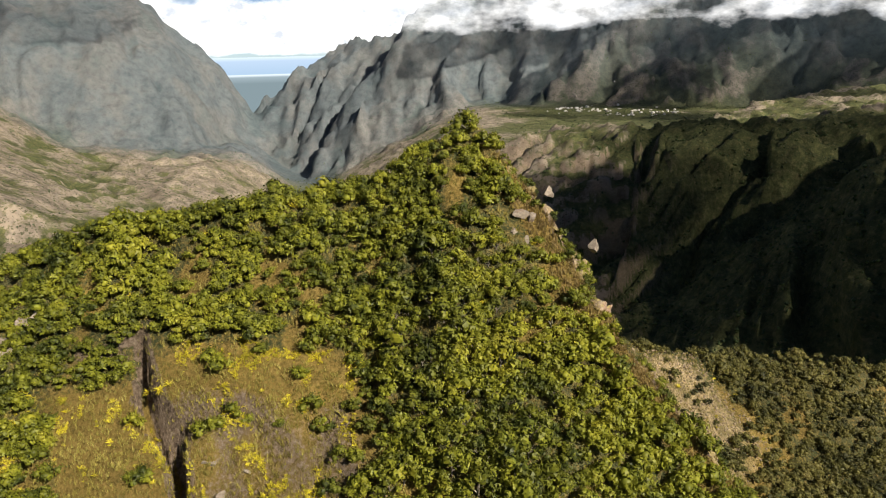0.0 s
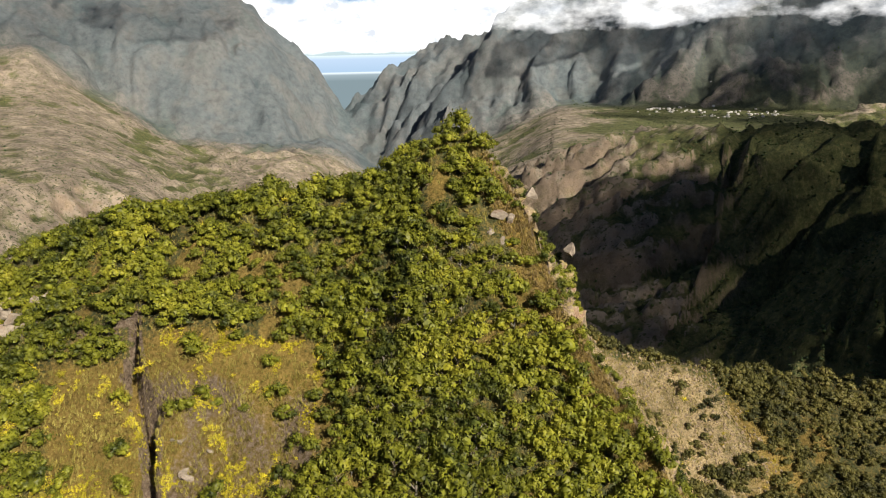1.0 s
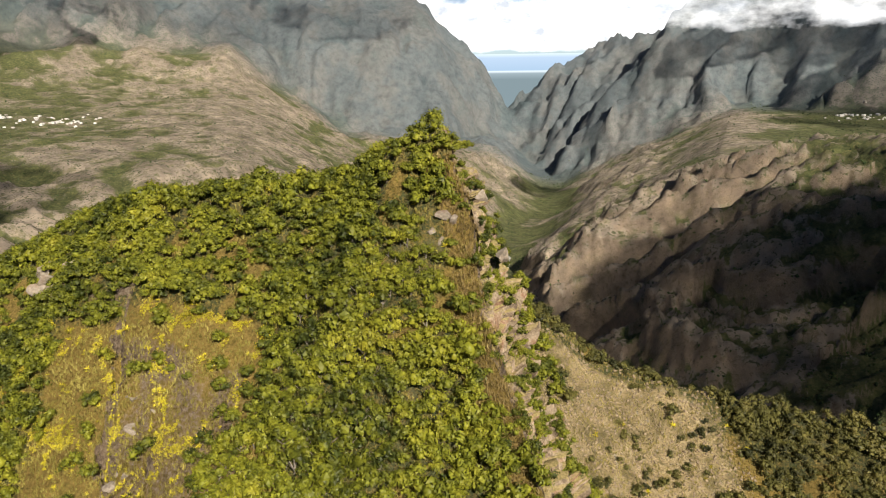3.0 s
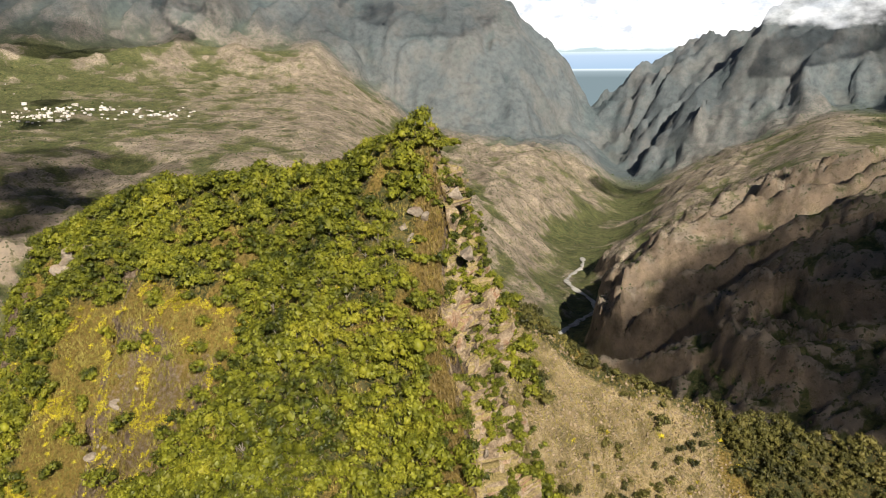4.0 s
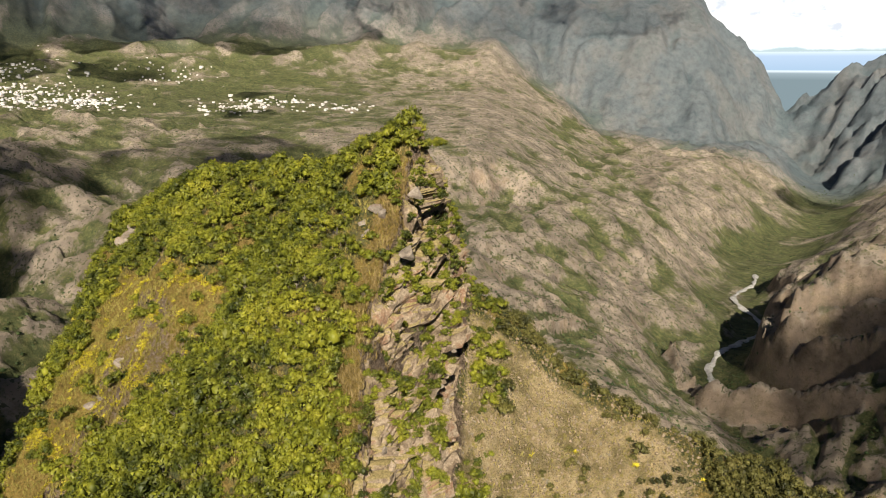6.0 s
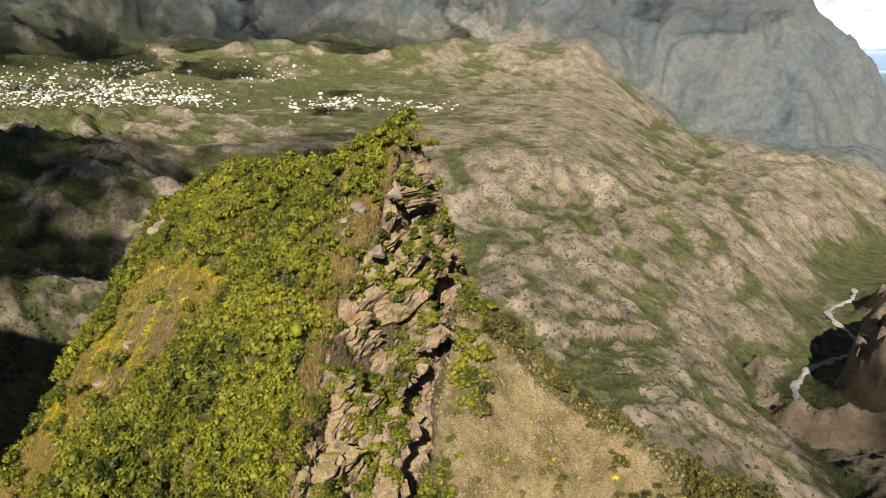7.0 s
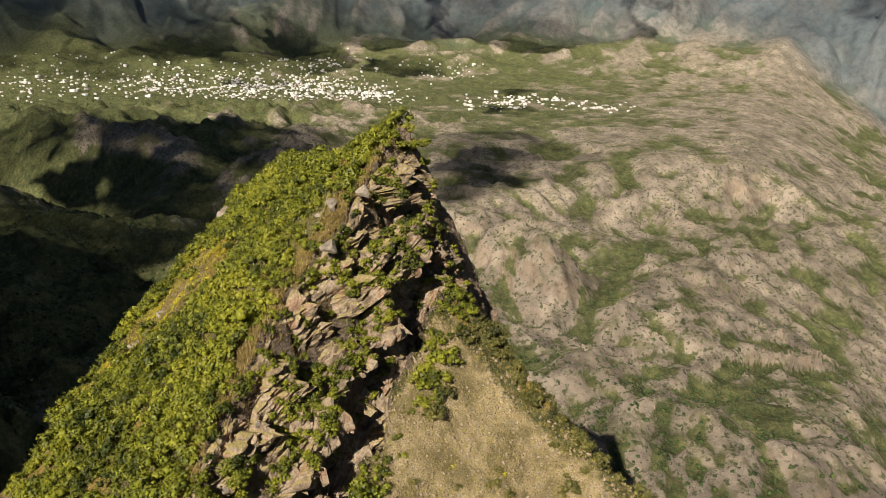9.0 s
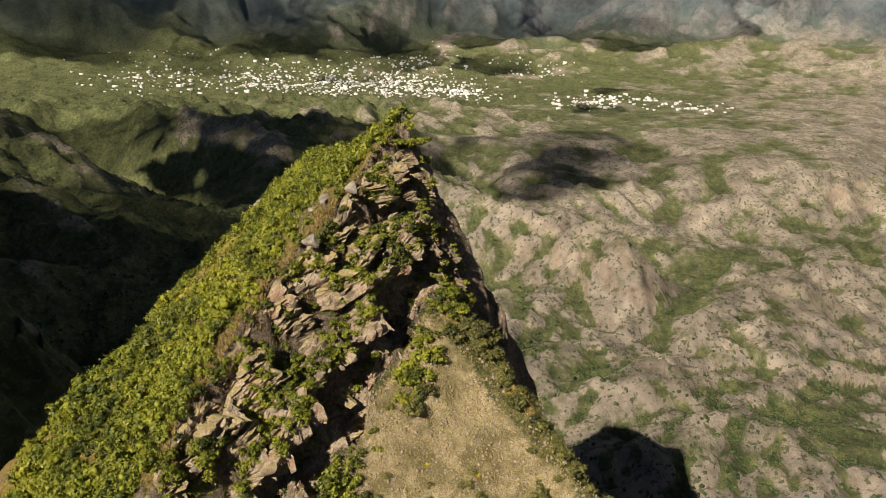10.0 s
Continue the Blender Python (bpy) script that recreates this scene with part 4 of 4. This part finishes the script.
n = 100000
fr = 260 * (3700 / 260) ** rng.random(n)
fa = np.radians(rng.uniform(-40, 112, n))
fx, fy = -fr * np.sin(fa), fr * np.cos(fa)
ia = np.clip(np.searchsorted(az_list, np.degrees(fa)), 0, na - 1)
ir = np.clip(np.searchsorted(radii, fr), 0, nr - 1)
pick = rng.random(n) < np.clip((far_green[ir, ia] - 0.42) * 1.3, 0.09, 0.8)
fx, fy, fr = fx[pick], fy[pick], fr[pick]
fz = land(fx, fy)
fsize = rng.uniform(1.8, 6.0, len(fx)) * (1 + np.maximum(fr - 1500, 0) / 2500)
V, F, base = [], [], 0
for k in range(40):
    v, f = bush_blob(k)
    i = np.arange(k, len(fx), 40)
    V.append((v[None] * fsize[i, None, None] + np.stack([fx[i], fy[i], fz[i]], -1)[:, None]).reshape(-1, 3))
    F.append((f[None] + (base + len(v) * np.arange(len(i)))[:, None, None]).reshape(-1, f.shape[1]))
    base += len(v) * len(i)
M_wood = material("far_leaves", leaf_mat((0.022, 0.040, 0.012), (0.05, 0.075, 0.02), (0.10, 0.12, 0.035)))
me = mesh_from("woods", np.concatenate(V), np.concatenate(F))
me.materials.append(M_wood)
tagged(new("woods", me), "dark green trees scattered over the valley slopes", "trees", kind="stuff")

# ---- river ----
M_gravel = material("river_gravel", simple_mat([(0.3, (0.20, 0.20, 0.19)), (0.5, (0.36, 0.355, 0.33)), (0.7, (0.52, 0.51, 0.48))], 0.03, bump=0.3, dist=1.0))
rp = np.array([p[:2] for p in RIVER[3:7]], float)
seg = np.concatenate([[0], np.cumsum(np.hypot(*np.diff(rp, axis=0).T))])
tt = np.arange(0, seg[-1], 5.0)
cx, cy = np.interp(tt, seg, rp[:, 0]), np.interp(tt, seg, rp[:, 1])
cx, cy = cx + 9 * np.sin(tt / 60) + 5 * vnoise(tt / 22, tt * 0 + 9.5, 96), cy + 5 * np.sin(tt / 31)
ax, ay = cx.copy(), cy.copy()
for k in range(12):
    ax, ay = cx - 60 * vnoise(ax / 300, ay / 300, 5), cy - 60 * vnoise(ax / 300, ay / 300, 6)
cx, cy = ax, ay
wide = 5.5 + 4 * vnoise(tt / 28, tt * 0 + 0.5, 97) + 2 * vnoise(tt / 9, tt * 0 + 3.5, 98)
dxr, dyr = np.gradient(cx), np.gradient(cy)
ln = np.hypot(dxr, dyr)
nxr, nyr = -dyr / ln, dxr / ln
cols = []
for o in (-1, -0.5, 0, 0.5, 1):
    x, y = cx + nxr * wide * o, cy + nyr * wide * o
    cols.append(np.stack([x, y, land(x, y)], -1))
cols = np.array(cols)
rz = np.array([p[2] for p in RIVER[3:7]], float)
level = np.interp(tt, seg, rz) + 3.0
cols[:, :, 2] = level + 2.5 - 2.0 * np.abs(np.linspace(-1, 1, 5))[:, None]
m_ = len(tt)
ri = np.arange(5 * m_).reshape(5, m_)
rq = np.stack([ri[:-1, :-1], ri[1:, :-1], ri[1:, 1:], ri[:-1, 1:]], -1).reshape(-1, 4)
me = mesh_from("river_bed", cols.reshape(-1, 3), rq)
me.materials.append(M_gravel)
tagged(new("river_bed", me), "pale gravel river bed winding through a deep valley", "river", kind="structure")


# ---- towns ----
M_white = material("white_wall", simple_mat([(0.3, (0.42, 0.40, 0.37)), (0.7, (0.68, 0.67, 0.64))], 0.2, bump=0.05))
M_roof = material("metal_roof", simple_mat([(0.3, (0.45, 0.43, 0.42)), (0.6, (0.72, 0.71, 0.69)), (0.8, (0.60, 0.42, 0.34))], 0.05, rough=0.5, bump=0.05))


def wall_bm(w, d, h):
    bm = bmesh.new()
    a = [bm.verts.new(c) for c in ((-w, -d, -4), (w, -d, -4), (w, d, -4), (-w, d, -4), (-w, -d, h), (w, -d, h), (w, d, h), (-w, d, h))]
    g = [bm.verts.new((-w, 0, h * 1.45)), bm.verts.new((w, 0, h * 1.45))]
    for q in ((0, 1, 5, 4), (2, 3, 7, 6)):
        bm.faces.new([a[i] for i in q])
    bm.faces.new((a[1], a[2], a[6], g[1], a[5]))
    bm.faces.new((a[3], a[0], a[4], g[0], a[7]))
    return bm


def roof_bm(w, d, h):
    bm = bmesh.new()
    w, o = w * 1.06, 1.10
    top = h * 1.45 + 0.15
    low = h - (o - 1) * (top - h)
    for s1 in (-1, 1):
        p = [bm.verts.new(c) for c in ((-w, s1 * d * o, low), (w, s1 * d * o, low), (w, 0, top), (-w, 0, top), (-w, s1 * d * o, low + 0.25), (w, s1 * d * o, low + 0.25), (w, 0, top + 0.25), (-w, 0, top + 0.25))]
        for q in ((0, 1, 2, 3), (4, 5, 6, 7), (0, 1, 5, 4), (1, 2, 6, 5), (3, 0, 4, 7)):
            bm.faces.new([p[i] for i in q])
    return bm


HOUSES = []
for k, (w, d, h) in enumerate(((6, 4.5, 4.0), (8, 5, 5.5), (5, 4, 3.4), (11, 5, 6.0))):
    hs = new("house")
    part("wall", wall_bm(w, d, h), M_white, hs, "white rendered wall")
    part("roof", roof_bm(w, d, h), M_roof, hs, "pale metal roof")
    tagged(hs, "small white house with a pale pitched roof", "house", "houses of the towns")
    HOUSES.append(hs)
# bearing, range and spread of each quarter, and how many houses
quarters = ((89, 3250, 3.0, 170, 190), (83, 3200, 2.8, 200, 260), (77.5, 3150, 2.6, 220, 330), (72.5, 2950, 2.0, 130, 130), (97, 3350, 3.5, 190, 130), (61.5, 2700, 2.2, 110, 70), (57.5, 2740, 1.8, 100, 42),
            (52.5, 2600, 1.3, 60, 26), (-9.5, 3150, 1.6, 110, 34), (-14, 3000, 2.2, 110, 30), (-21, 2500, 3.0, 90, 24), (76, 3600, 4.5, 120, 60), (66, 3500, 3.0, 120, 40))
hb = np.concatenate([rng.normal(b0, sb * 0.75, int(num * 1.2)) for b0, r0, sb, sr, num in quarters])
hr = np.concatenate([rng.normal(r0, sr, int(num * 1.2)) for b0, r0, sb, sr, num in quarters])
mixed = rng.permutation(len(hb))
hb, hr = np.radians(hb[mixed]), hr[mixed]
hx, hy = -hr * np.sin(hb), hr * np.cos(hb)
hz = land(hx, hy)
flat = [(np.concatenate([np.array([v.co for v in ch.data.vertices]) for ch in hs.children]), hs) for hs in HOUSES]
tris = []
for hs in HOUSES:
    o, t3 = 0, []
    for ch in hs.children:
        for poly in ch.data.polygons:
            q = list(poly.vertices)
            t3 += [(q[0] + o, q[a] + o, q[a + 1] + o) for a in range(1, len(q) - 1)]
        o += len(ch.data.vertices)
    tris.append(np.array(t3))
V, F, base, first = [], [], 0, set()
for i in range(len(hx)):
    k = int(rng.integers(4)) if rng.random() < 0.6 else 2
    turn, size = rng.uniform(0, 180), rng.uniform(0.5, 1.05)
    if k not in first:
        first.add(k)
        HOUSES[k].matrix_world = pose(hx[i], hy[i], hz[i], 0, 0, turn)
    elif i < 290:
        copy_thing(HOUSES[k], pose(hx[i], hy[i], hz[i], 0, 0, turn)).scale = (size,) * 3
    else:
        v = flat[k][0] * size
        c, sn = math.cos(radians(turn)), math.sin(radians(turn))
        V.append(np.stack([v[:, 0] * c - v[:, 1] * sn + hx[i], v[:, 0] * sn + v[:, 1] * c + hy[i], v[:, 2] + hz[i]], -1))
        F.append(tris[k] + base)
        base += len(v)
M_town = material("town_walls", simple_mat([(0.36, (0.24, 0.21, 0.18)), (0.48, (0.58, 0.56, 0.53)), (0.66, (0.78, 0.77, 0.75))], 0.025, bump=0.05))
me = mesh_from("distant_houses", np.concatenate(V), np.concatenate(F))
me.materials.append(M_town)
tagged(new("distant_houses", me), "many small white houses of a distant town", "houses", kind="stuff")


# ---- sky, clouds and sea beyond ----
def arc(name, r, a0, a1, z0, z1, mat, label, cat):
    a = np.radians(np.linspace(a0, a1, 60))
    v = np.concatenate([np.stack([-r * np.sin(a), r * np.cos(a), a * 0 + z], -1) for z in (z0, z1)])
    i = np.arange(59)
    f = np.stack([i, i + 1, i + 61, i + 60], -1)
    me = mesh_from(name, v, f)
    me.materials.append(mat)
    ob = tagged(new(name, me), label, cat, kind="structure")
    ob.visible_shadow = False
    return ob


# self-lit backdrop: sea, coast and valley haze painted in bands by height
def sea_glow_mat(n, l, p):
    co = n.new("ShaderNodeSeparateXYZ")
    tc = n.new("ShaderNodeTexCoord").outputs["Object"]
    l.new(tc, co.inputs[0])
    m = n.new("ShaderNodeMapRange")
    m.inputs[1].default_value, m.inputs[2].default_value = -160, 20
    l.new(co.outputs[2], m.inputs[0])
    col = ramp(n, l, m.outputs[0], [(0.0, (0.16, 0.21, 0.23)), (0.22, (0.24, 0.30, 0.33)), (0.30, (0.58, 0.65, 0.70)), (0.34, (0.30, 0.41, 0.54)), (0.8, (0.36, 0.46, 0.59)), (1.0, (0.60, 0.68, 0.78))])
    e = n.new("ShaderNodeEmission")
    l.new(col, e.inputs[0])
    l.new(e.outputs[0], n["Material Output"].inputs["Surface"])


# self-lit cloud sheets, their grey shading put into the colour by noise
def cloud_glow_mat(low, high, bias, topfade):
    def build(n, l, p):
        tc = n.new("ShaderNodeTexCoord").outputs["Object"]
        mp = n.new("ShaderNodeMapping")
        mp.inputs["Scale"].default_value = (1, 1, 1.8)
        l.new(tc, mp.inputs[0])
        f = noise_tex(n, l, 0.0032, 9, 0.58, mp.outputs[0])
        sep = n.new("ShaderNodeSeparateXYZ")
        l.new(tc, sep.inputs[0])
        g = n.new("ShaderNodeMapRange")
        g.inputs[1].default_value, g.inputs[2].default_value, g.inputs[3].default_value, g.inputs[4].default_value = low, high, -0.45, bias
        l.new(sep.outputs[2], g.inputs[0])
        g2 = n.new("ShaderNodeMapRange")
        g2.inputs[1].default_value, g2.inputs[2].default_value, g2.inputs[3].default_value, g2.inputs[4].default_value = topfade, topfade + 120, 0.0, -0.5
        l.new(sep.outputs[2], g2.inputs[0])
        a = n.new("ShaderNodeMath")
        l.new(f, a.inputs[0])
        l.new(g.outputs[0], a.inputs[1])
        a2 = n.new("ShaderNodeMath")
        l.new(a.outputs[0], a2.inputs[0])
        l.new(g2.outputs[0], a2.inputs[1])
        al = n.new("ShaderNodeMapRange")
        al.inputs[1].default_value, al.inputs[2].default_value = 0.40, 0.66
        l.new(a2.outputs[0], al.inputs[0])
        f2 = noise_tex(n, l, 0.006, 6, 0.6, mp.outputs[0])
        col = ramp(n, l, f2, [(0.32, (0.50, 0.53, 0.58)), (0.46, (0.84, 0.85, 0.86)), (0.58, (1.1, 1.09, 1.07))])
        e = n.new("ShaderNodeEmission")
        l.new(col, e.inputs[0])
        t = n.new("ShaderNodeBsdfTransparent")
        ms = n.new("ShaderNodeMixShader")
        l.new(al.outputs[0], ms.inputs[0])
        l.new(t.outputs[0], ms.inputs[1])
        l.new(e.outputs[0], ms.inputs[2])
        l.new(ms.outputs[0], n["Material Output"].inputs["Surface"])
    return build


arc("backdrop_sea", 4795, 8, 26, -690, 10, material("sea", sea_glow_mat), "blue sea and pale coast seen through the valley gap", "sea")
arc("backdrop_clouds", 4790, -60, 120, -20, 900, material("cloud_bank", cloud_glow_mat(-10, 60, 0.42, 290)), "bright white cloud bank behind the mountain crests", "clouds")
arc("backdrop_cloud_wisps", 3450, -50, 7, 60, 900, material("cloud_wisps", cloud_glow_mat(30, 150, 0.03, 700)), "white cloud hanging before the mountain wall", "clouds")

# half-clear stuff of the unseen clouds that only shade the land
def shade_cloud_mat(n, l, p, thick=0.22, scale=0.0024):
    co = n.new("ShaderNodeNewGeometry").outputs["Position"]
    f = noise_tex(n, l, scale, 4, 0.45, co)
    a = n.new("ShaderNodeMapRange")
    a.inputs[1].default_value, a.inputs[2].default_value, a.inputs[3].default_value, a.inputs[4].default_value = 0.34, 0.64, 0.0, thick
    l.new(f, a.inputs[0])
    p.inputs["Base Color"].default_value, p.inputs["Roughness"].default_value = (0.85, 0.85, 0.85, 1), 1.0
    t = n.new("ShaderNodeBsdfTransparent")
    ms = n.new("ShaderNodeMixShader")
    l.new(a.outputs[0], ms.inputs[0])
    l.new(t.outputs[0], ms.inputs[1])
    l.new(p.outputs[0], ms.inputs[2])
    l.new(ms.outputs[0], n["Material Output"].inputs["Surface"])


M_cloud = material("cloud", shade_cloud_mat)
M_dense = material("dense_cloud", lambda n, l, p: shade_cloud_mat(n, l, p, 0.66, 0.006))
M_bank = material("bank_cloud", lambda n, l, p: shade_cloud_mat(n, l, p, 0.55, 0.0022))


def cloud(tx, ty, tz, size, seed, mat, up=1100):
    """An unseen cloud, added so that its shade falls on the given spot."""
    r = random.Random(seed)
    h = up - tz
    away = h / math.tan(SUN_EL)
    x, y = tx + away * math.sin(SUN_AZ), ty + away * math.cos(SUN_AZ)
    bm = bmesh.new()
    bmesh.ops.create_icosphere(bm, subdivisions=4, radius=0.85)
    for v in bm.verts:
        d = v.co.normalized()
        v.co = d * (0.85 + 0.30 * noise.noise(d * 1.6 + Vector((seed, 0, 0))) + 0.16 * noise.noise(d * 4.0 + Vector((0, seed, 0))) + 0.07 * noise.noise(d * 9.0))
        v.co.z *= 0.22
    me = bpy.data.meshes.new("cloud")
    bm.to_mesh(me)
    bm.free()
    me.materials.append(mat)
    me.shade_smooth()
    ob = new("backdrop_cloud", me)
    ob.matrix_world = pose(x, y, up, 0, 0, r.uniform(0, 360)) @ Matrix.Diagonal((size, size, size, 1))
    tagged(ob, "unseen cloud added above the mountains to shade them", "cloud", kind="structure")


# out-of-view clouds, one for each place that had to render darker
for mat, spots in (
    (M_cloud, ((-3000, 3250, 250, 700), (-2250, 3850, 250, 560), (-1500, -250, -230, 520), (-1000, -200, -300, 420), (-1793, -217, -189, 420), (-1303, -365, -153, 380))),
    (M_bank, ((330, 820, -230, 380), (60, 820, -320, 280), (700, 4150, 250, 700), (1500, 3900, 300, 750), (2300, 3400, 250, 700), (900, 4100, 250, 600), (1900, 3700, 250, 600), (2600, 3000, 200, 600), (-3700, 2200, 200, 800),
              (-4250, 1100, 200, 850), (-4300, 100, 200, 850), (-4000, -900, 150, 800), (-4100, -400, 100, 900), (-3950, 600, 0, 500), (-1750, -500, -220, 420), (-1600, -100, -170, 350), (860, 3400, -30, 520), (1350, 3250, -80, 520), (2000, 3200, 0, 550), (600, 2950, -250, 420), (1000, 2500, -250, 400), (480, 900, -150, 330), (-3700, 700, -20, 400), (-1470, 740, -250, 340))),
    (M_dense, ((-100, 4000, 0, 330), (900, 3250, -250, 220), (-2680, 1560, -195, 100), (-1263, 600, -267, 150), (-1440, 790, -256, 120), (-770, 2990, -560, 170), (-3300, 500, -150, 170), (-1550, 150, -250, 330),
               (-1400, 60, -280, 300), (-1100, -60, -280, 260), (-1650, 260, -230, 240), (-3400, 1300, -120, 230), (-2140, 1200, -194, 110), (-2220, 1240, -194, 90),
               (190, 850, -230, 130), (40, 940, -260, 130), (-940, -75, -250, 170), (-1800, 60, -200, 200), (-1330, 640, -260, 120))),
):
    for i, (tx, ty, tz, size) in enumerate(spots):
        cloud(tx, ty, tz, size, i + 20 * len(spots), mat)
